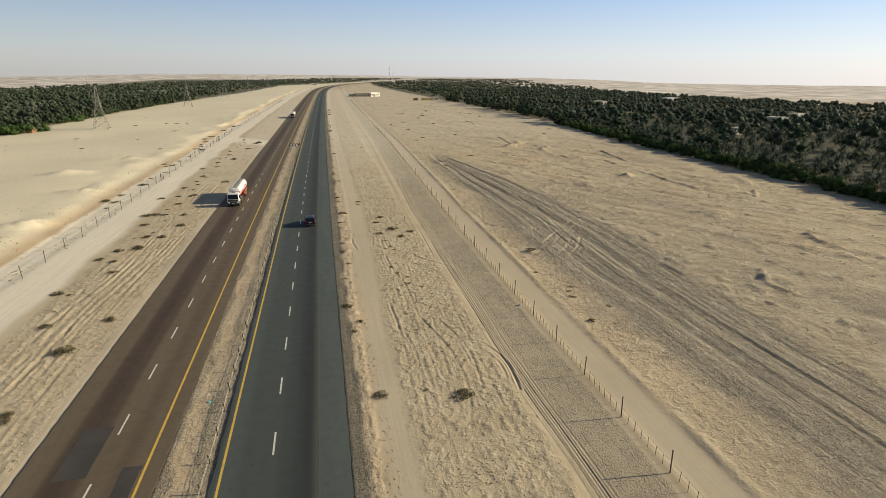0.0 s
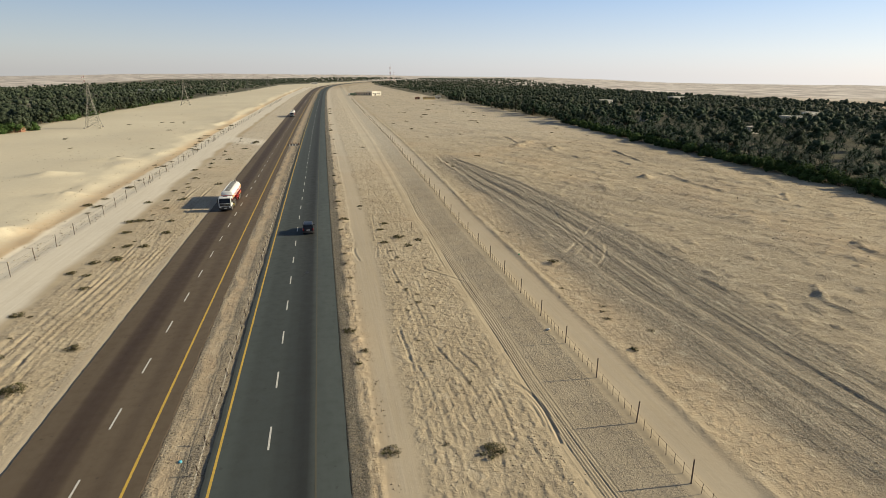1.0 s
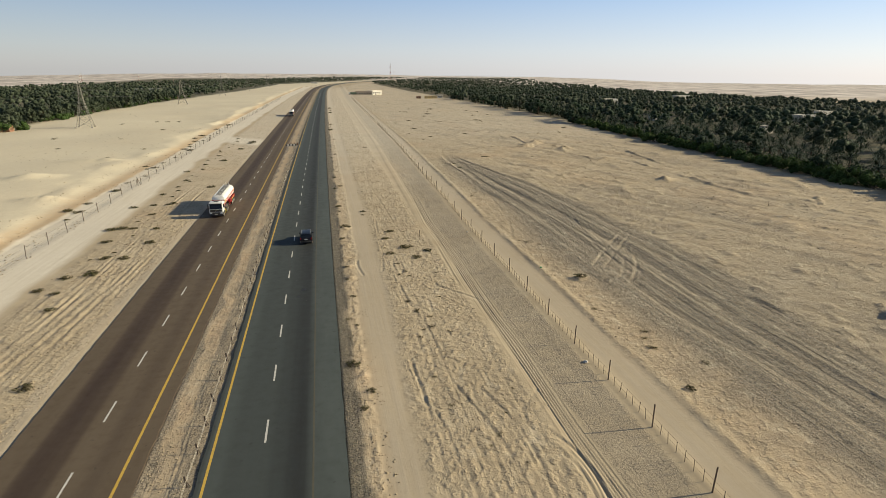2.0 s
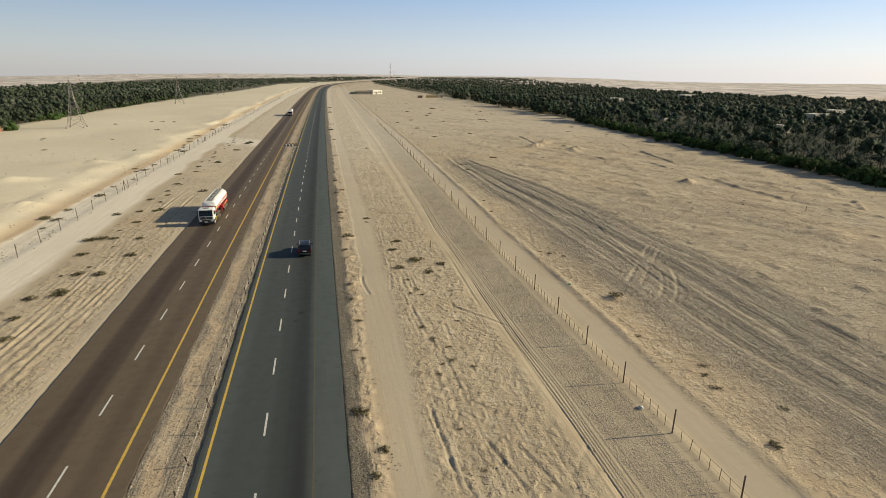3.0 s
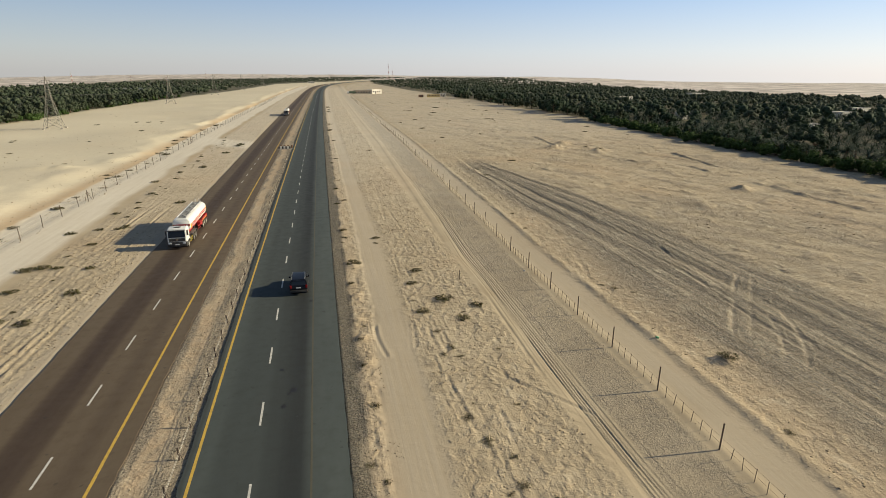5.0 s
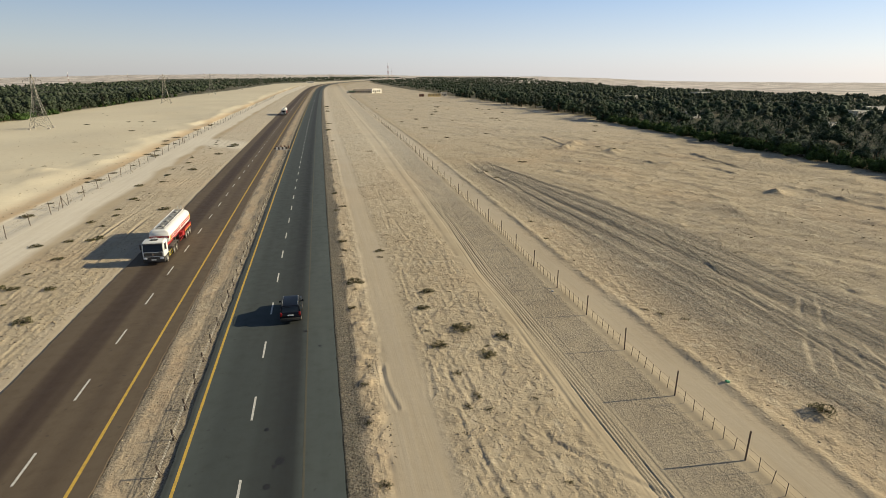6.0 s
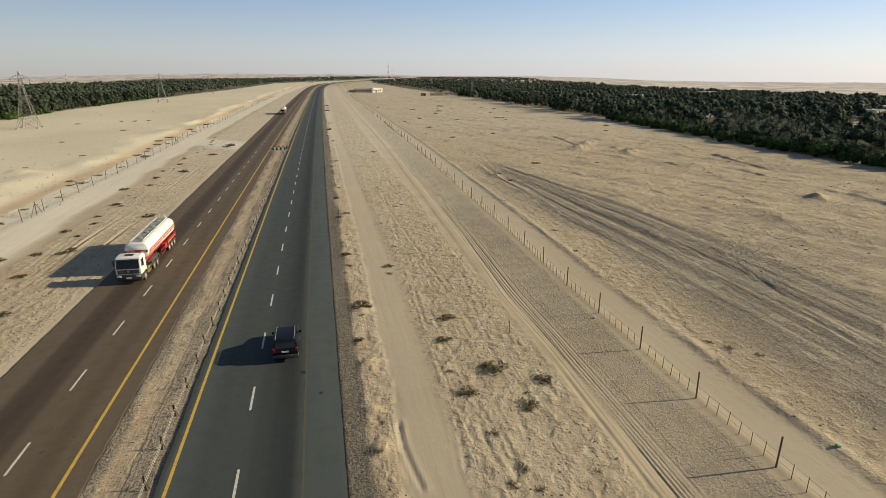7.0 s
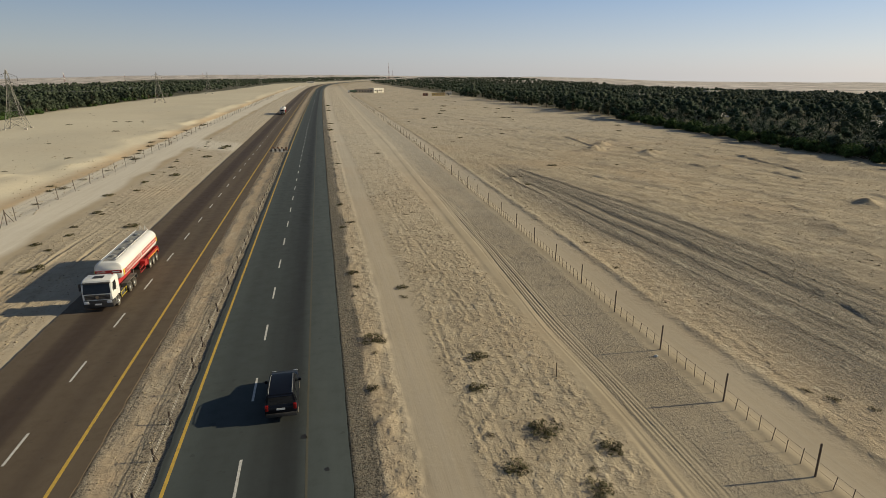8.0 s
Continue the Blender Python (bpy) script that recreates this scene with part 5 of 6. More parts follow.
def leaf_cloud(rs, lobes, n, size, flat=0.6, slim=0.6):
    """Small leaf sprays over several uneven lobes, as arrays."""
    co, tri = [], []
    for k in range(n):
        cxx, cy, cz, r, rz = lobes[rs.randrange(len(lobes))]
        while True:
            v = np.array([rs.gauss(0, 1), rs.gauss(0, 1), rs.gauss(0, 1)])
            v /= np.linalg.norm(v)
            if v[2] > -0.75:
                break
        d = rs.uniform(0.72, 1.08)
        p = np.array([cxx + v[0] * r * d, cy + v[1] * r * d, cz + v[2] * rz * d])
        t1 = np.cross(v + np.array([rs.uniform(-flat, flat) for _ in range(3)]), [rs.uniform(-1, 1), rs.uniform(-1, 1), rs.uniform(-1, 1)])
        t1 /= np.linalg.norm(t1) + 1e-6
        t2 = np.cross(v + 0.5 * t1, t1)
        t2 /= np.linalg.norm(t2) + 1e-6
        s = size * rs.uniform(0.55, 1.3)
        b = len(co)
        co += [p - t1 * s, p + t2 * s * slim + v * 0.1 * s, p + t1 * s, p - t2 * s * slim + v * 0.25 * s]
        tri += [(b, b + 1, b + 2), (b, b + 2, b + 3)]
    return np.array(co), np.array(tri)


def ball(fine):
    bm = bmesh.new()
    bmesh.ops.create_icosphere(bm, subdivisions=fine, radius=1.0)
    co = np.array([v.co[:] for v in bm.verts])
    tri = np.array([[v.index for v in f.verts] for f in bm.faces])
    bm.free()
    return co, tri


BALL = {1: ball(1), 2: ball(2)}


def crown(rs, lobes, leaves, size, flat=0.3, fine=2):
    """Uneven leaf masses with sprays of leaves round them, as arrays."""
    out = []
    for cxx, cy, cz, r, rz in lobes:
        k = np.array([rs.uniform(0.50, 1.12) for _ in range(len(BALL[fine][0]))])[:, None]
        out.append((BALL[fine][0] * k * np.array([r, r, rz]) * (0.68 if fine == 2 else 0.92) + np.array([cxx, cy, cz]), BALL[fine][1]))
    out.append(leaf_cloud(rs, lobes, leaves, size, flat))
    return merge(out)


def merge(parts):
    co, tri, n = [], [], 0
    for c, t in parts:
        co.append(c)
        tri.append(t + n)
        n += len(c)
    return np.concatenate(co), np.concatenate(tri)


def scatter(name, co, tri, places, mat):
    """Many copies of one plant, joined. places: rows of x, y, z, turn, size."""
    P = np.asarray(places, float)
    n, v = len(P), len(co)
    ca, sa2 = np.cos(P[:, 3])[:, None], np.sin(P[:, 3])[:, None]
    s = P[:, 4][:, None]
    X = (co[:, 0] * ca - co[:, 1] * sa2) * s + P[:, 0][:, None]
    Y = (co[:, 0] * sa2 + co[:, 1] * ca) * s + P[:, 1][:, None]
    Z = co[:, 2] * s + P[:, 2][:, None]
    allco = np.stack([X, Y, Z], 2).reshape(-1, 3)
    alltri = (tri[None] + (np.arange(n) * v)[:, None, None]).reshape(-1, 3)
    return arrays_mesh(name, allco, alltri, mat)


def palm_thing(seed, h):
    rs = random.Random(seed)
    th = thing("date_palm", pose(0, 0, 0), "date palm with a dense dusty green crown", "palm tree", "palms of the plantation")
    bm = bmesh.new()
    pts, rad = [], []
    for k in range(7):
        f = k / 6
        pts.append((0.15 * math.sin(2 * f + seed), 0.12 * math.cos(1.5 * f), -0.3 + (h + 0.3) * f))
        rad.append(0.30 - 0.06 * f + (0.04 if k % 2 else 0) + (0.10 if k == 6 else 0))
    tube(bm, pts, rad, 8)
    part("trunk", bm, BARK, th, "rough brown trunk")
    co, tri = fronds(rs, 42, 3.5, 3, 0.24)
    co = co + np.array(pts[-1])
    me = arrays_mesh("crown", co, tri, PALM_LEAF)
    share("crown", me, th)["label"] = "arching grey-green fronds"
    return th


def tree_thing(seed, h, r, leaf):
    rs = random.Random(seed)
    th = thing("broadleaf_tree", pose(0, 0, 0), "dense dark green broadleaf tree at the grove edge", "tree", "trees of the grove edge")
    bm = bmesh.new()
    tube(bm, [(0, 0, -0.3), (0.1, 0.05, h * 0.2), (0.05, 0.1, h * 0.4)], [0.28, 0.22, 0.16], 7)
    lobes = []
    for k in range(13):
        a = 2.4 * k + rs.uniform(-0.4, 0.4)
        d = r * (0.15 if k == 0 else rs.uniform(0.4, 0.68))
        z = h * rs.uniform(0.2, 0.72) if k else h * 0.8
        lobes.append((d * math.cos(a), d * math.sin(a), z, r * rs.uniform(0.34, 0.55), h * rs.uniform(0.14, 0.24)))
        tube(bm, [(0.05, 0.1, h * 0.38), (d * 0.5 * math.cos(a), d * 0.5 * math.sin(a), (h * 0.38 + z) / 2), (d * math.cos(a), d * math.sin(a), z)], [0.13, 0.08, 0.03], 5)
    part("trunk", bm, BARK, th, "forked brown trunk and limbs")
    co, tri = crown(rs, lobes, 480, 0.32)
    share("crown", arrays_mesh("crown", co, tri, leaf), th)["label"] = "uneven dark green leaf crown"
    return th


def hedge_thing(seed, ln):
    rs = random.Random(seed)
    th = thing("hedge_bush", pose(0, 0, 0), "bright green bushy hedge clump at the grove edge", "bush", "hedge along the grove")
    bm = bmesh.new()
    lobes = []
    for k in range(7):
        x, y = rs.uniform(-ln, ln), rs.uniform(-1.0, 1.0)
        z = rs.uniform(0.5, 2.0)
        lobes.append((x, y, z, rs.uniform(0.9, 1.5), rs.uniform(0.7, 1.2)))
        tube(bm, [(x * 0.04, y * 0.04, -0.2), (x * 0.6, y * 0.6, z * 0.4), (x, y, z)], [0.07, 0.05, 0.02], 4)
    part("stem", bm, BARK, th, "thin brown branching stem")
    co, tri = crown(rs, lobes, 420, 0.21)
    share("crown", arrays_mesh("crown", co, tri, HEDGE_LEAF), th)["label"] = "fresh green leaves"
    return th


EDGE_R_Y, EDGE_R_X = WOODS_Y, WOODS_RX
EDGE_L_Y = np.array([0, 200, 286, 303, 316, 345, 426, 540, 600, 640, 716, 1304, 1500, 1700, 2000, 2300, 2700])
EDGE_L_X = np.array([-160, -155, -141, -131, -140, -138, -138, -137, -134, -123, -113, -78, -8, 76, 170, 255, 400])


def edge_r(y):
    return np.interp(y, EDGE_R_Y, EDGE_R_X)


def edge_l(y):
    return np.interp(y, EDGE_L_Y, EDGE_L_X)


def forests():
    rs = random.Random(21)
    palms = [palm_thing(100 + k, 1.5 + 0.45 * k) for k in range(5)]
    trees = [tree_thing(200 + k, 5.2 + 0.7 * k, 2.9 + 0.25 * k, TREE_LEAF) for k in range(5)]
    grove_trees = [tree_thing(250 + k, 6.0 + 0.6 * k, 2.8 + 0.3 * k, GROVE_LEAF) for k in range(4)]
    hedges = [hedge_thing(300 + k, 1.8 + 0.4 * k) for k in range(4)]
    used = {}

    def put(pool, x, y, s):
        k = rs.randrange(len(pool))
        m = pose(x, y, zg(x, y) - 0.05, 0, 0, rs.uniform(0, 360))
        key = pool[k].name
        if key not in used:
            used[key] = 1
            pool[k].matrix_basis = m
            pool[k].scale = (s, s, s)
            return
        o = copy_thing(pool[k], m)
        o.scale = (s, s, s)

    # front of the right grove: hedge, then palms and trees one by one
    y = 84.0
    while y < 326:
        x = float(edge_r(y)) + rs.uniform(-0.6, 1.6)
        put(hedges, x + 0.8, y, rs.uniform(0.9, 1.6))
        y += rs.uniform(2.2, 3.8)
    y = 84.0
    while y < 420:
        for row in range(4):
            x = float(edge_r(y)) + 4.6 + 5.6 * row + rs.uniform(-1.6, 1.6)
            if y > 325 and row == 0:
                continue
            if row == 0 and rs.random() < 0.22 or row and rs.random() < 0.16:
                put(trees, x, y + rs.uniform(-1.5, 1.5), rs.uniform(0.75, 1.25))
            else:
                put(palms, x, y + rs.uniform(-1.5, 1.5), rs.uniform(0.85, 1.2))
        y += 5.6 if y < 270 else 9
    # tall trees in loose groups further along
    y = 322.0
    while y < 640:
        for k in range(2):
            if rs.random() < 0.72:
                put(grove_trees if rs.random() < 0.6 else trees, float(edge_r(y)) + rs.uniform(-1.0, 6.0) + 5.0 * k, y + rs.uniform(-3, 3), rs.uniform(0.9, 1.5))
        y += rs.uniform(6.0, 15.0)
    # front of the left grove
    y = 238.0
    while y < 640:
        if rs.random() < 0.5:
            put(hedges, float(edge_l(y)) + rs.uniform(-1.5, 1.0), y + 2, rs.uniform(0.9, 1.5))
        for row in range(3):
            x = float(edge_l(y)) - 2 - 6.0 * row + rs.uniform(-1.8, 1.8)
            put(grove_trees if rs.random() < 0.85 else palms, x, y + rs.uniform(-2, 2), rs.uniform(0.7, 1.45))
        y += 7.5 if y < 420 else 11
    for x, y2 in ((-133, 299), (-135, 305), (-131, 310), (-138, 296), (-141, 290), (-146, 284)):
        put(hedges, x, y2, rs.uniform(1.5, 2.2))

    # the woods behind, joined
    r2 = random.Random(33)
    raise_by = np.array([0, 0, 2.6])
    lobe = [(0, 0, 4.4, 1.9, 1.7), (1.6, 0.7, 3.0, 1.6, 1.4), (-1.3, 1.1, 3.2, 1.7, 1.5), (0.2, -1.6, 2.6, 1.7, 1.5), (-0.3, 0.0, 1.5, 2.0, 1.4)]
    models = {}
    for key, form in (("near_tree", lambda: crown(r2, lobe[:4], 210, 0.36)), ("mid_tree", lambda: crown(r2, lobe[:4], 36, 0.5, fine=1)), ("far_tree", lambda: crown(r2, lobe[1:3], 8, 0.8, fine=1)),
                      ("mid_palm", lambda: fronds(r2, 28, 3.5, 2, 0.25)), ("far_palm", lambda: fronds(r2, 11, 3.3, 2, 0.42))):
        models[key] = [form() for _ in range(3)]
        if "palm" in key:
            models[key] = [(c + raise_by, t) for c, t in models[key]]
    kinds = {}

    def clearing(x, y):
        for px, py, pr in ((288, 312, 9), (330, 342, 10), (215, 258, 7), (236, 440, 13), (196, 186, 6), (205, 330, 8), (270, 520, 14), (400, 600, 18), (330, 250, 10)):
            if (x - px) ** 2 + ((y - py) / 1.6) ** 2 < pr * pr:
                return True
        return False

    def fill(x0f, x1f, ya, yb, step0, grow, palmy, side):
        y = ya
        while y < yb:
            st = step0 + grow * max(0.0, y - 150)
            x0, x1 = x0f(y), x1f(y)
            x = x0
            while x < x1:
                xx, yy = x + r2.uniform(-0.4, 0.4) * st, y + r2.uniform(-0.4, 0.4) * st
                d = math.hypot(xx, yy)
                if r2.random() < 0.86 and not clearing(xx, yy):
                    palm = r2.random() < palmy(xx, yy)
                    kind = ("mid_" if d < 460 else "far_") + ("palm" if palm else "tree")
                    if d < 330 and not palm:
                        kind = "near_tree"
                    sz = (r2.uniform(0.75, 1.2) if palm else r2.uniform(0.5, 1.6)) * min(1.15, max(1.0, st / 9.0))
                    kinds.setdefault((kind, side, r2.randrange(3)), []).append((xx, yy, -0.1 - (0.0 if sz < 1.3 else 0.5), r2.uniform(0, 6.28), sz))
                x += st
            y += st

    patch = lambda x, y: 0.84 if y < 300 and x < 270 else 0.60 if math.sin(x * 0.021 + 1.3 * math.sin(y * 0.013)) > -0.25 else 0.25
    fill(lambda y: float(edge_r(y)) + 28, lambda y: min(525.0, 150 + 1.35 * y) + 18 * math.sin(y * 0.01), 70, 1000, 5.8, 0.0065, patch, "right")
    fill(lambda y: float(edge_r(y)) + 10, lambda y: 530 + max(0.0, y - 950) * 0.22 + 25 * math.sin(y * 0.006), 440, 2900, 10.0, 0.0048, patch, "right")
    fill(lambda y: -520.0, lambda y: float(edge_l(y)) - 19, 150, 900, 6.2, 0.0070, lambda x, y: 0.15, "left")
    fill(lambda y: -520.0 + max(0.0, (y - 900)) * 0.34, lambda y: float(edge_l(y)) - 4, 640, 2900, 10.0, 0.0052, lambda x, y: 0.15, "left")
    label = {"near_tree": "grey-green broadleaf trees inside the grove", "mid_palm": "dense plantation of date palms", "far_palm": "distant plantation of date palms", "mid_tree": "dark green broadleaf woods", "far_tree": "distant dark green woods"}
    for (key, side, k), rows in kinds.items():
        P = np.array(rows)
        P[:, 2] += height(P[:, 0], P[:, 1])
        palm = "palm" in key
        # far trees take the lighter grove leaf, so their haze is painted on
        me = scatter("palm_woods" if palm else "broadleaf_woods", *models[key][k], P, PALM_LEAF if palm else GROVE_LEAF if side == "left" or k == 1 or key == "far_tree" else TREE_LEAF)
        tagged(new(me.name, me), label[key], "woods", kind="stuff")


forests()


def shrub_things():
    """Low desert shrubs: a fan of twigs and small grey-green leaves."""
    rs = random.Random(44)

    def make(seed, leafy):
        r3 = random.Random(seed)
        th = thing("desert_shrub", pose(0, 0, 0), "", "shrub", "desert shrubs on the sand")
        bm = bmesh.new()
        tips = []
        for k in range(34):
            a = r3.uniform(0, 6.28)
            d = r3.uniform(0.25, 0.95)
            z = r3.uniform(0.2, 0.75) * (1.15 - d * 0.65)
            tip = (d * math.cos(a), d * math.sin(a), z)
            tube(bm, [(0.05 * math.cos(a), 0.05 * math.sin(a), -0.08), (0.5 * tip[0], 0.5 * tip[1], z * 0.8), tip], [0.018, 0.013, 0.006], 3)
            tips.append(tip)
        part("stem", bm, DRY_TWIG, th, "dry brown branching stem")
        lobes = [(t[0] * 0.85, t[1] * 0.85, max(0.12, t[2] * 0.85), 0.2, 0.14) for t in tips]
        co, tri = leaf_cloud(r3, lobes, 460 if leafy else 260, 0.11, slim=0.22)
        share("foliage", arrays_mesh("foliage", co, tri, SHRUB_LEAF), th)["label"] = "small dusty olive leaves"
        th["label"] = "low olive green desert shrub growing in sand" if leafy else "half-dead brown desert shrub lying on sand"
        return th

    pool = [make(400 + k, k < 3) for k in range(6)]
    used = set()
    spots = [  # x, y, size, leafy
        (3.4, 119.6, 1.25, 1), (12.4, 105.4, 1.1, 1), (15.5, 103.0, 0.75, 1), (13.2, 100.2, 0.8, 1), (10.9, 115.2, 0.8, 1), (9.7, 110.9, 0.7, 1), (9.6, 102.6, 0.75, 1),
        (11.7, 46.0, 1.05, 1), (4.0, 47.4, 0.75, 1), (8.3, 47.6, 0.35, 0), (1.9, 69.2, 0.8, 1), (2.9, 86.3, 0.55, 0), (2.7, 97.4, 0.5, 0), (7.4, 130.9, 0.65, 1), (7.2, 128.4, 0.55, 0),
        (2.7, 136.0, 0.7, 1), (2.8, 132.0, 0.55, 0), (2.7, 170, 0.6, 1), (3.8, 158, 0.8, 0), (15.4, 231, 1.0, 0), (2.5, 92.5, 0.4, 0), (3.2, 64.2, 0.5, 1), (2.9, 78.0, 0.35, 0),
        (33.6, 87.0, 0.9, 1), (32.6, 69.0, 0.55, 0), (33.4, 70.6, 0.45, 0), (32.0, 66.8, 0.7, 0), (31.0, 59.0, 0.6, 1), (31.4, 131.8, 0.5, 0), (32.3, 104.6, 0.5, 0), (31.4, 105.8, 0.4, 0), (32.7, 141.5, 0.5, 0),
        (39.2, 188.5, 1.0, 0), (39.2, 180.3, 0.9, 0), (33.9, 103, 0.4, 0), (30.8, 77.2, 0.5, 0), (35.5, 63.0, 0.5, 0), (9.2, 73.8, 0.4, 0), (11.2, 78.6, 0.45, 0), (12.4, 56, 0.4, 0),
        (-28.3, 62.5, 1.25, 1), (-28.2, 49.9, 1.0, 1), (-26.4, 70.4, 0.7, 0), (-31.9, 101.9, 0.9, 0), (-27.9, 115.4, 1.0, 0), (-29.5, 107.7, 0.8, 0), (-35.0, 125.5, 0.9, 0), (-38.0, 142.3, 0.8, 0),
        (-36.6, 124.8, 0.9, 0), (-29.2, 124.2, 0.7, 0), (-32.2, 108.1, 0.8, 1), (-31.7, 143.5, 0.6, 0), (-36.0, 80.8, 0.8, 0), (-31.6, 100.6, 0.8, 0), (-31.1, 145, 0.9, 0), (-26.4, 162.4, 1.0, 0),
        (-49.5, 141.0, 1.3, 1), (-47.4, 194.5, 1.3, 0), (-48.3, 236.5, 1.5, 0), (-49.0, 260, 1.4, 0), (-26.4, 253, 1.3, 1), (-28.4, 233, 1.1, 0), (-27.0, 250, 1.0, 0), (-50.2, 197, 1.2, 0),
        (-36.6, 185.6, 0.9, 0), (-34.0, 172, 0.8, 0), (-51.0, 270, 1.5, 0), (-50.2, 281, 1.5, 0), (-30.0, 205, 1.0, 0), (-35.4, 155, 0.7, 0), (-35.8, 95.5, 0.8, 0), (-34.9, 117, 0.8, 0),
        (-88, 236, 1.2, 0), (-96, 330, 1.3, 0), (-84, 345, 1.4, 0), (-79, 346, 1.4, 0), (-74, 349, 1.4, 0), (-70, 300, 1.3, 0), (-103, 272, 1.2, 0), (-60, 232, 1.0, 0),
        (58, 420, 1.8, 0), (70, 400, 2.2, 0), (64, 380, 1.6, 0), (82, 452, 2.4, 0), (50, 350, 1.5, 0), (45, 300, 1.4, 0), (46, 262, 1.2, 0), (90, 350, 1.8, 0), (110, 420, 1.8, 0), (-49, 310, 1.6, 0), (-47, 335, 1.6, 0),
        (4.2, 215, 0.9, 0), (4.6, 300, 1.3, 1), (5.2, 330, 1.3, 0), (5.0, 260, 0.9, 0), (6.5, 420, 1.5, 1), (7.0, 445, 1.5, 0), (7.2, 470, 1.6, 1),
    ]
    for k in range(34):
        y = 70 + 6.2 * k + rs.uniform(-3, 3)
        spots.append((float(left_fence(y)) + 9.9 + rs.uniform(-0.9, 1.8), y, rs.uniform(0.25, 0.8), 0))
    for k in range(20):
        y = 130 + 11 * k + rs.uniform(-5, 5)
        spots.append((float(left_fence(y)) - rs.uniform(1.0, 5.0), y, rs.uniform(0.5, 1.3), k % 3 == 0))
    for k in range(26):
        spots.append((2.0 + rs.uniform(0.0, 1.4) + cx(80 + 12 * k), 60 + 12 * k + rs.uniform(-5, 5), rs.uniform(0.22, 0.5) + 0.002 * k, k % 4 == 0))
    for k in range(46):
        spots.append((rs.uniform(38, 132), rs.uniform(185, 560), rs.uniform(0.4, 1.5), 0))
    for k in range(14):
        spots.append((rs.uniform(-120, -58), rs.uniform(170, 420), rs.uniform(0.4, 1.0), 0))
    for k in range(30):
        spots.append((rs.uniform(8, 16), rs.uniform(50, 200), rs.uniform(0.15, 0.36), 0))
    for x, y in ((9.6, 93.0), (10.6, 94.2), (9.9, 97.6), (11.0, 92.4), (9.3, 83.4), (10.0, 80.5), (10.9, 76.0), (12.6, 74.5)):
        spots.append((x, y, rs.uniform(0.35, 0.55), 0))
    for x, y, s, leafy in spots:
        if -40 < x < -24:
            s, leafy = s * 1.15, 1
        sub = pool[:3] if leafy else pool[3:]
        t = sub[rs.randrange(3)]
        m = pose(x, y, zg(x, y), 0, 0, rs.uniform(0, 360))
        if t.name in used:
            t = copy_thing(t, m)
        else:
            used.add(t.name)
            t.matrix_basis = m
        t.scale = (s * rs.uniform(0.9, 1.25), s * rs.uniform(0.9, 1.2), s * (rs.uniform(0.5, 0.7) if leafy else rs.uniform(0.3, 0.5)))


shrub_things()


# ---- stones and clods ----
def stones():
    rs = np.random.RandomState(55)
    base = np.array([(1, 0, 0), (0, 1, 0), (-1, 0, 0), (0, -1, 0), (0, 0, 0.8), (0, 0, -0.6)], float)
    faces = np.array([(0, 1, 4), (1, 2, 4), (2, 3, 4), (3, 0, 4), (1, 0, 5), (2, 1, 5), (3, 2, 5), (0, 3, 5)])
    xs, ys, ss = [], [], []

    def zone(n, x0, x1, y0, y1, smin, smax, clump):
        x, y = rs.uniform(x0, x1, n * 3), y0 + (y1 - y0) * rs.rand(n * 3) ** 1.35
        keep = rs.rand(n * 3) < np.clip((vnoise(x, y, clump, 61) - 0.35) * 2.2, 0.03, 1)
        x, y = x[keep][:n], y[keep][:n]
        xs.append(x)
        ys.append(y)
        ss.append(smin + (smax - smin) * rs.rand(len(x)) ** 3.0)

    zone(2600, 0.8, 2.9, 34, 150, 0.02, 0.06, 4)
    zone(1500, 2.0, 4.2, 34, 190, 0.02, 0.10, 3)
    zone(900, 30, 75, 120, 230, 0.05, 0.18, 6)
    zone(900, 60, 132, 120, 300, 0.06, 0.24, 9)
    zone(900, -36, -24.5, 100, 260, 0.05, 0.16, 5)
    zone(500, 7.6, 17, 130, 260, 0.04, 0.14, 5)
    zone(3600, 7.6, 16.8, 34, 180, 0.02, 0.10, 5)
    zone(700, 16.8, 25, 34, 160, 0.015, 0.05, 4)
    zone(2400, 29, 75, 34, 200, 0.03, 0.12, 8)
    zone(1800, 75, 138, 70, 260, 0.05, 0.2, 11)
    zone(4500, -33.5, -24, 42, 220, 0.02, 0.11, 5)
    zone(1500, -56, -43, 70, 230, 0.03, 0.20, 4)
    zone(700, -100, -55, 110, 330, 0.05, 0.22, 14)
    zone(3500, -13.2, -9.6, 32, 170, 0.02, 0.09, 2.5)
    x, y, s = np.concatenate(xs), np.concatenate(ys), np.concatenate(ss)
    z = height(x, y)
    n = len(x)
    j = base[None] * (0.7 + 0.6 * rs.rand(n, 6, 3))
    a = rs.uniform(0, 6.28, n)
    ca, sa2 = np.cos(a)[:, None], np.sin(a)[:, None]
    X = (j[:, :, 0] * ca - j[:, :, 1] * sa2) * s[:, None] + x[:, None]
    Y = (j[:, :, 0] * sa2 + j[:, :, 1] * ca) * s[:, None] + y[:, None]
    Z = j[:, :, 2] * s[:, None] * 0.7 + z[:, None] + 0.12 * s[:, None]
    co = np.stack([X, Y, Z], 2).reshape(-1, 3)
    tri = (faces[None] + (np.arange(n) * 6)[:, None, None]).reshape(-1, 3)
    tagged(new("stones", arrays_mesh("stones", co, tri, STONE)), "scattered small stones and sand clods", "stones", kind="stuff")


stones()


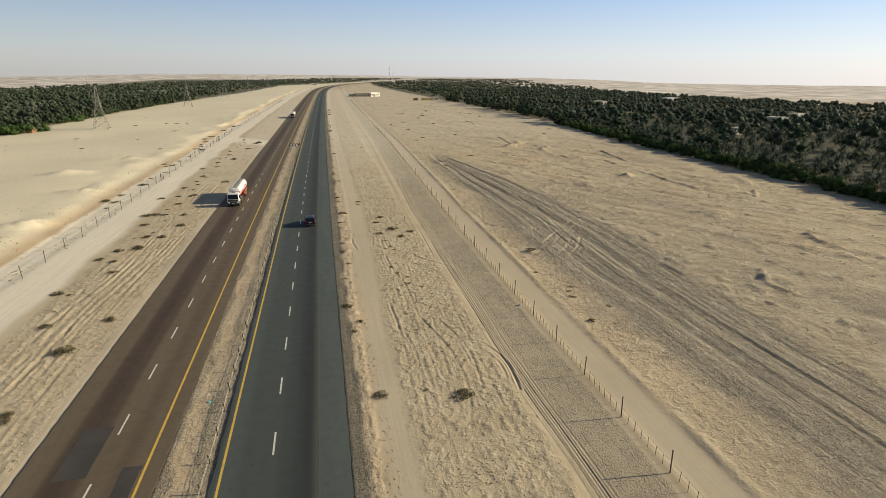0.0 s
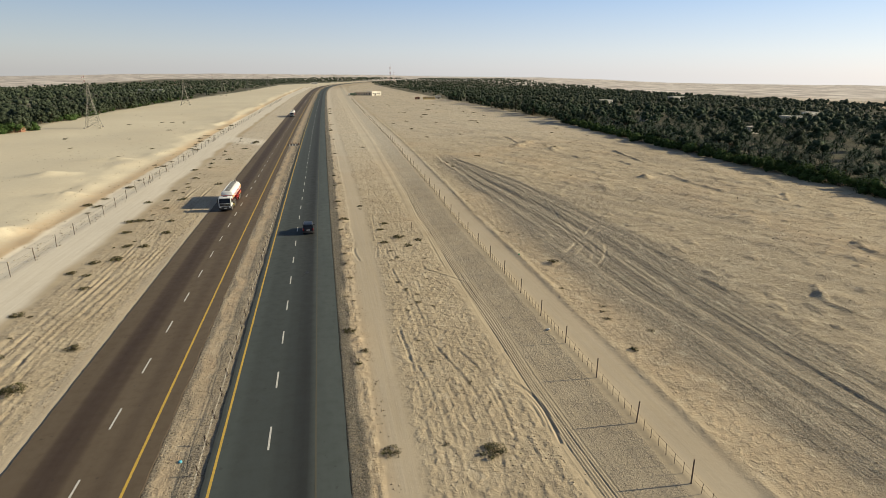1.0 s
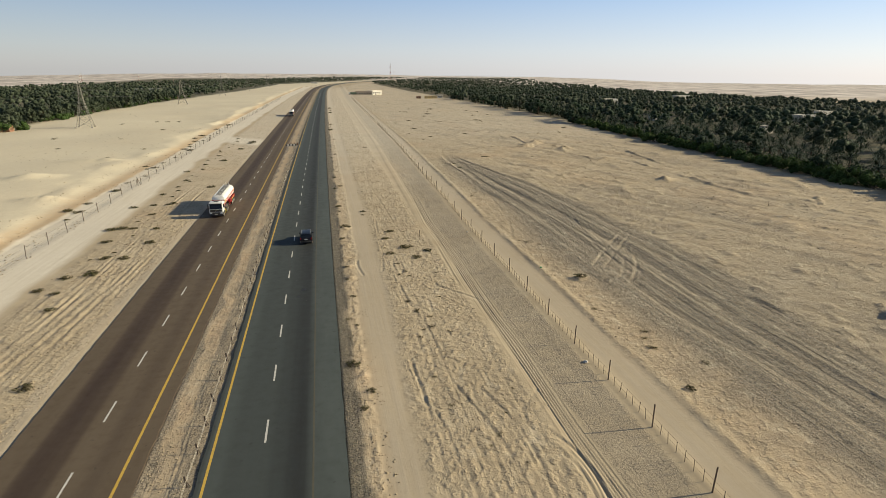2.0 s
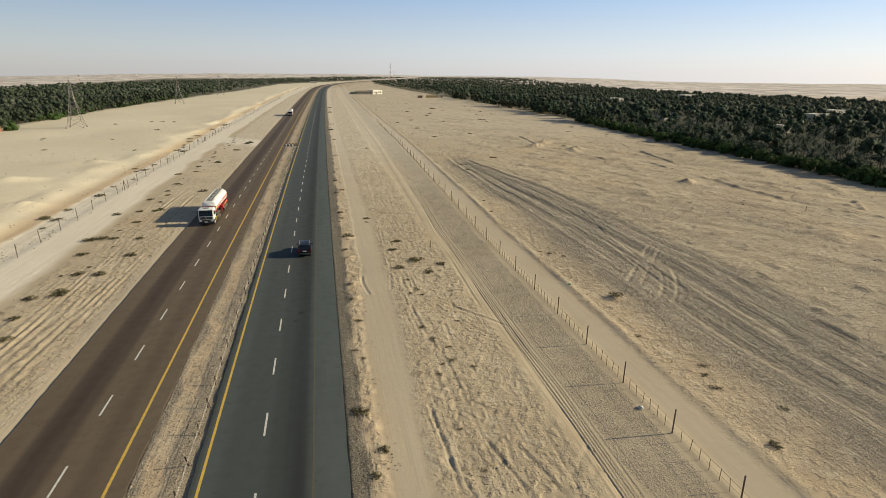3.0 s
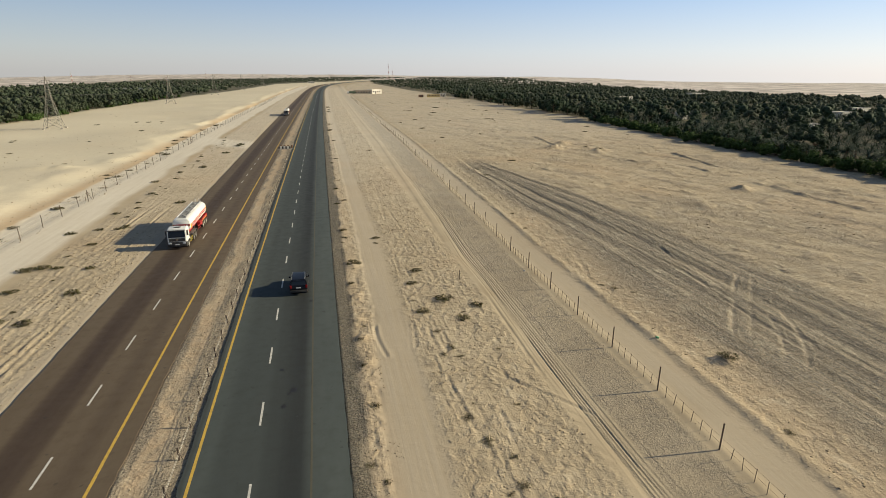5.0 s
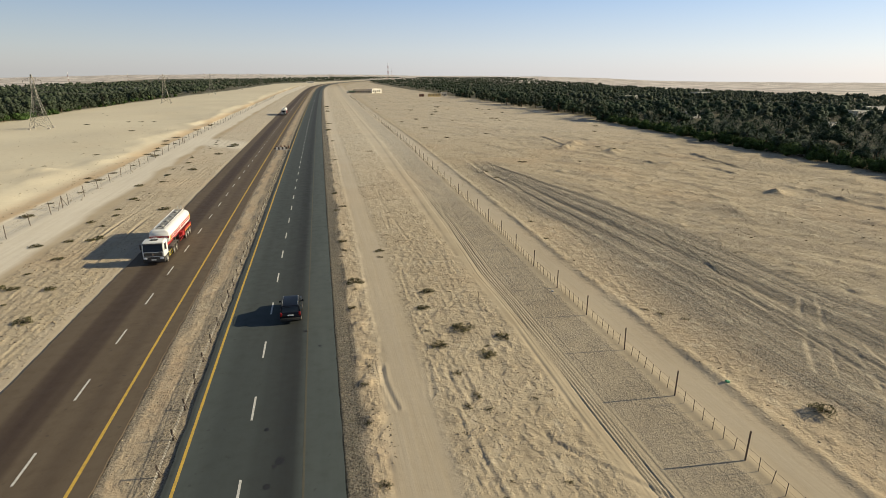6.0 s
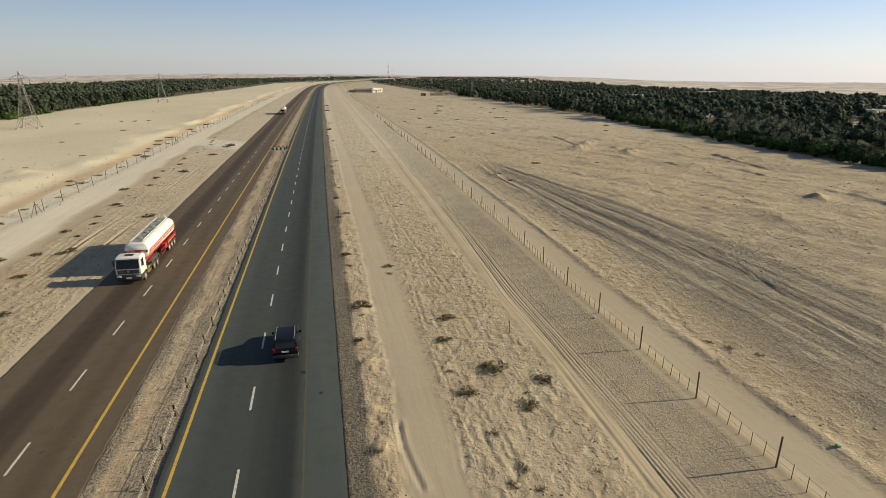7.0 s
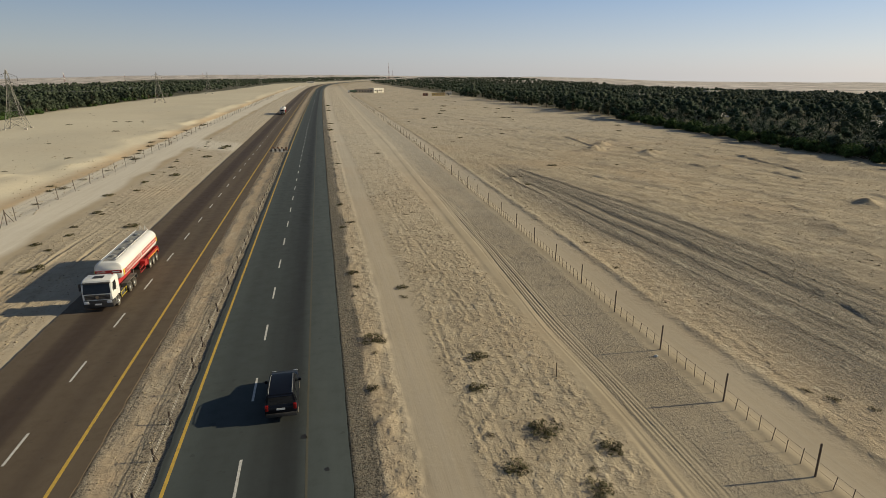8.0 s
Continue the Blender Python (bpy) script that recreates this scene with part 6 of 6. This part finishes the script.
# ---- pylons and masts ----
# mast red is dulled, with the horizon haze put into the paint colour
RED_MAST = worn("mast_red", (0.36, 0.16, 0.14), 0.6, amount=0.15, scale=1)
WHITE_MAST = worn("mast_white", (0.7, 0.68, 0.65), 0.6, amount=0.15, scale=1)


def lattice(bm, levels, r):
    """Four-legged lattice through (half width, z) levels with cross bracing."""
    for (w0, z0), (w1, z1) in zip(levels, levels[1:]):
        c0 = [(w0, w0, z0), (-w0, w0, z0), (-w0, -w0, z0), (w0, -w0, z0)]
        c1 = [(w1, w1, z1), (-w1, w1, z1), (-w1, -w1, z1), (w1, -w1, z1)]
        for i in range(4):
            j = (i + 1) % 4
            beam(bm, c0[i], c1[i], r)
            beam(bm, c0[i], c1[j], r * 0.6)
            beam(bm, c0[j], c1[i], r * 0.6)
            beam(bm, c1[i], c1[j], r * 0.6)
    return bm


def pylon(m, h, label):
    th = thing("power_pylon", m, label, "pylon", "power pylons along the grove")
    bm = lattice(bmesh.new(), [(3.3, 0), (2.5, h * 0.17), (1.9, h * 0.32), (1.4, h * 0.46), (1.0, h * 0.58), (0.75, h * 0.68), (0.6, h * 0.78), (0.5, h * 0.88), (0.12, h)], 0.085)
    part("tower", bm, STEEL, th, "grey steel lattice tower")
    for s in (-1, 1):
        for z, ln in ((h * 0.74, 3.6), (h * 0.88, 3.0)):
            bm = bmesh.new()
            for d in (-0.5, 0.5):
                beam(bm, (s * 0.5, d, z), (s * ln, 0, z + 0.1), 0.06)
                beam(bm, (s * 0.5, d, z + 1.2), (s * ln, 0, z + 0.15), 0.05)
            for k in (1, 2):
                beam(bm, (s * (0.5 + k * (ln - 0.5) / 3), 0.2, z), (s * (0.5 + k * (ln - 0.5) / 3), 0.2, z + 1.2 * (1 - k / 3)), 0.04)
            arm = part("cross_arm", bm, STEEL, th)
            bm = bmesh.new()
            tube(bm, [(s * ln, 0, z), (s * ln, 0, z - 0.4), (s * ln, 0, z - 0.8), (s * ln, 0, z - 1.3)], [0.05, 0.12, 0.05, 0.12], 6)
            part("insulator", bm, TRIM, arm, "dark insulator string")
    for sx, sy in ((1, 1), (1, -1), (-1, 1), (-1, -1)):
        part("footing", box(bmesh.new(), sx * 3.3 - 0.45, sx * 3.3 + 0.45, sy * 3.3 - 0.45, sy * 3.3 + 0.45, -0.6, 0.45, 0.05), CONCRETE, th, "concrete footing")
    return th


PYLONS = [(-107, 315), (-109, 524), (-106, 705), (-99, 880), (-88, 1080)]
first = None
for k, (x, y) in enumerate(PYLONS):
    m = pose(x, y, zg(x, y) + 0.1, 0, 0, 8)
    if first is None:
        first = pylon(m, 20.6, "grey steel lattice power pylon on bare sand")
    else:
        copy_thing(first, m)


def power_lines():
    bm = bmesh.new()
    for (xa, ya), (xb, yb) in zip(PYLONS, PYLONS[1:]):
        for off, z in ((-3.6, 14.2), (3.6, 14.2), (-3.0, 17.0), (3.0, 17.0)):
            pts = [(xa + (xb - xa) * f + off, ya + (yb - ya) * f, z + 1.2 - 4 * 3.5 * f * (1 - f)) for f in [q / 10 for q in range(11)]]
            tube(bm, pts, 0.03, 3)
    tagged(part("power_lines", bm, TRIM, None), "thin dark power lines hung between pylons", "power line", kind="stuff")


power_lines()


def mast(m, h, w):
    th = thing("radio_mast", m, "red and white lattice radio mast on the horizon", "mast", "masts on the horizon")
    n = 6
    for k in range(n):
        bm = lattice(bmesh.new(), [(w * (1 - 0.7 * q / 18), h * q / 18) for q in range(3 * k, 3 * k + 4)], w * 0.075)
        part("section", bm, RED_MAST if k % 2 == 0 else WHITE_MAST, th, "red section" if k % 2 == 0 else "white section")
    part("footing", box(bmesh.new(), -w * 1.4, w * 1.4, -w * 1.4, w * 1.4, -6, 0.4), CONCRETE, th, "concrete base")
    return th


big = mast(pose(296, 2480, zg(296, 2480)), 62, 2.6)
for x, y, s in ((312, 2480, 0.62), (-426, 1211, 0.38), (-338, 1242, 0.32), (-260, 1560, 0.38), (-284, 1274, 0.26), (-533, 1500, 0.3), (-175, 1700, 0.38)):
    o = copy_thing(big, pose(x, y, zg(x, y)))
    o.scale = (s, s, s)

# ---- buildings ----
PLASTER = worn("cream_plaster", (0.80, 0.76, 0.67), 0.9, amount=0.3, scale=0.6)
PLASTER_B = worn("tan_plaster", (0.54, 0.45, 0.34), 0.9, amount=0.3, scale=0.6)
PALE_WALL = worn("pale_wall", (0.66, 0.63, 0.57), 0.9, amount=0.3, scale=0.6)
YELLOW_WALL = worn("yellow_panel", (0.62, 0.46, 0.20), 0.8, amount=0.3, scale=0.6)
RUST_WALL = worn("rusty_panel", (0.22, 0.10, 0.06), 0.8, amount=0.3, scale=0.6)
ROOFING = worn("flat_roof", (0.42, 0.37, 0.30), 0.9, amount=0.3, scale=0.6)
GREEN_PAINT = worn("green_lorry_paint", (0.10, 0.16, 0.10), 0.6, amount=0.3)


def hollow_wall(bm, w, d, h, th=0.3):
    """Four walls of a plain house, standing on the ground."""
    for x0, x1, y0, y1 in ((0, w, 0, th), (0, w, d - th, d), (0, th, th, d - th), (w - th, w, th, d - th)):
        box(bm, x0, x1, y0, y1, -0.6, h)
    return bm


def house(m, w, d, h, mat, label, windows=(), doors=(), name="house"):
    th = thing(name, m, label, "building")
    part("wall", hollow_wall(bmesh.new(), w, d, h), mat, th)
    part("roof", box(bmesh.new(), 0.28, w - 0.28, 0.28, d - 0.28, h - 0.55, h - 0.3), ROOFING, th, "flat roof behind a parapet")
    part("cornice", box(bmesh.new(), -0.12, w + 0.12, -0.12, 0.0, h - 0.2, h + 0.12), mat, th)
    for x, ww, z0, z1 in windows:
        win = part("window", box(bmesh.new(), x, x + ww, -0.06, 0.0, z0, z1), PALE_WALL, th, "pale window frame")
        part("pane", box(bmesh.new(), x + 0.12, x + ww - 0.12, -0.09, -0.06, z0 + 0.12, z1 - 0.12), GLASS_DARK, win, "dark pane")
    for x, ww, z1 in doors:
        part("door", box(bmesh.new(), x, x + ww, -0.08, 0.0, 0, z1, 0.02), TRIM, th, "dark doorway")
    return th


HY = 740
house(pose(43.0, HY + 2, 0), 21, 10, 4.2, PLASTER_B, "long tan single-storey building with dark arched openings", [(1.2 + 3.2 * k, 1.8, 0.9, 2.8) for k in range(6)])
house(pose(64.2, HY + 1, 0, 0, 0, 30), 14, 10, 5.0, PLASTER, "cream plastered flat-roofed building with tall doorway", [(1.2, 1.6, 1.4, 3.4), (7.2, 1.6, 1.4, 3.4), (10.2, 1.6, 1.4, 3.4)], [(4.0, 1.8, 3.2)])
house(pose(112, 640, 0), 13, 3.5, 2.6, YELLOW_WALL, "long yellow site cabin on the sand", [(1.5 + 3 * k, 1.3, 1.0, 2.0) for k in range(4)], name="site_cabin")
house(pose(103, 640, 0), 4.6, 3.4, 2.3, RUST_WALL, "small rust-red shed on the sand", [(0.8, 1.0, 1.0, 1.8)], [(2.8, 1.0, 1.9)], name="shed")
house(pose(126.5, 645, 0), 6, 5, 3.6, PALE_WALL, "white cabin standing at the grove edge", [(0.8, 1.3, 1.2, 2.6), (3.9, 1.3, 1.2, 2.6)], [(2.5, 1.1, 2.1)], name="cabin")
for x, y, w, d, h in ((282, 312, 12, 7, 4.2), (324, 342, 14, 7, 4.2), (211, 259, 7, 5, 3.2), (262, 520, 16, 9, 4.5), (393, 600, 18, 10, 4.5), (196, 330, 8, 6, 3.4)):
    house(pose(x, y, 0, 0, 0, 12), w, d, h, PALE_WALL, "pale walled farm building among palms", [(1, 1.4, 1.2, 2.4), (w - 2.6, 1.4, 1.2, 2.4)], [(w / 2 - 0.6, 1.2, 2.2)], name="farm_building")
house(pose(-18, 1400, 0), 15, 9, 4.5, PALE_WALL, "distant pale building beside the highway", [(2 + 4 * k, 2, 1.6, 3.2) for k in range(3)])
house(pose(-216, 770, 0), 30, 9, 6.0, PALE_WALL, "long pale roofed shed among grove trees", [(4 + 6 * k, 2, 2, 4) for k in range(6)], name="long_shed")

# small shed and water tank by the left grove
house(pose(-137.5, 300, zg(-136, 300)), 6, 4, 2.6, RUST_WALL, "low brown hut at the grove edge", [(1.2, 1.0, 1.0, 1.9)], [(3.6, 1.0, 2.0)], name="hut")
tank_stand = thing("water_tank", pose(-133.5, 303, zg(-133.5, 303)), "white round water tank on a low stand", "water tank")
bm = bmesh.new()
for sx in (-0.7, 0.7):
    for sy in (-0.7, 0.7):
        beam(bm, (sx, sy, -0.3), (sx, sy, 1.6), 0.07)
box(bm, -0.9, 0.9, -0.9, 0.9, 1.6, 1.7)
part("stand", bm, STEEL, tank_stand)
bm = bmesh.new()
tube(bm, [(0, 0, 1.7), (0, 0, 3.0), (0, 0, 3.35), (0, 0, 3.5)], [0.95, 0.95, 0.6, 0.2], 14)
part("vessel", bm, PALE_WALL, tank_stand, "white plastic vessel", smooth=True)

# ---- lorry parked on the far side road ----
lorry = thing("lorry", pose(35, 742, 0.02, 0, 0, 90), "green tipper lorry on the far sand road", "truck")
part("load_bed", box(bmesh.new(), -1.25, 1.25, -9.5, -2.2, 1.2, 3.0, 0.05), GREEN_PAINT, lorry, "green steel load bed")
part("cab", box(bmesh.new(), -1.2, 1.2, -1.9, 0, 0.8, 2.9, 0.12, (0.05, 0.0, 0.25)), TRUCK_WHITE, lorry, "white cab", smooth=True)
part("windscreen", quad_panel(bmesh.new(), [(1.0, -0.10, 1.75), (-1.0, -0.10, 1.75), (-0.98, -0.22, 2.65), (0.98, -0.22, 2.65)], 0.05), GLASS_DARK, lorry)
part("chassis", box(bmesh.new(), -0.5, 0.5, -9.4, -0.4, 0.6, 1.2), CHASSIS, lorry)
for s in (-1, 1):
    for y in (-1.0, -6.6, -8.0):
        wheel(lorry, s * 1.05, y, 0.52, 0.34, 0.3)


# ---- oil spots on the asphalt ----
def oil_spots():
    rs = random.Random(91)
    for x, y, r in ((-4.13, 93.2, 0.16), (-3.1, 89.8, 0.30), (-3.4, 89.3, 0.15), (-3.72, 87.6, 0.2), (-2.73, 86.1, 0.09), (-1.87, 107.9, 0.2), (-0.57, 104.7, 0.14)):
        n = 14
        co = [(x, y, 0.0)]
        for k in range(n):
            q = r * rs.uniform(0.75, 1.15)
            co.append((x + q * math.cos(6.2832 * k / n), y + 1.3 * q * math.sin(6.2832 * k / n), 0.0))
        co = [(p, q, 0.005) for p, q, w in co]
        me = mesh_from("oil_spot", co, [(0, 1 + k, 1 + (k + 1) % n) for k in range(n)], OIL)
        share("oil_spot", me, road_right)["label"] = "dark spilled oil stain"


oil_spots()


# ---- litter ----
def litter(x, y, r, mat, label):
    bm = bmesh.new()
    bmesh.ops.create_icosphere(bm, subdivisions=2, radius=r)
    rs = random.Random(int(abs(x * 100)))
    for v in bm.verts:
        v.co *= rs.uniform(0.65, 1.2)
        v.co.z *= 0.6
    ob = part("litter", bm, mat, None)
    ob.location = (x, y, zg(x, y) + r * 0.35)
    tagged(ob, label, "litter", "litter on the sand")


CYAN_BAG = worn("cyan_plastic", (0.08, 0.42, 0.55), 0.5, amount=0.15)
GREEN_BAG = worn("green_plastic", (0.12, 0.42, 0.20), 0.5, amount=0.15)
litter(24.0, 65.3, 0.22, PALE_WALL, "crumpled white bag lying beside the fence")
litter(-11.5, 49.4, 0.16, CYAN_BAG, "small cyan plastic bag on the median")
litter(29.9, 92.0, 0.18, GREEN_BAG, "small green plastic bag on the sand")
litter(24.2, 112.4, 0.16, PALE_WALL, "crumpled white bag lying beside the fence")
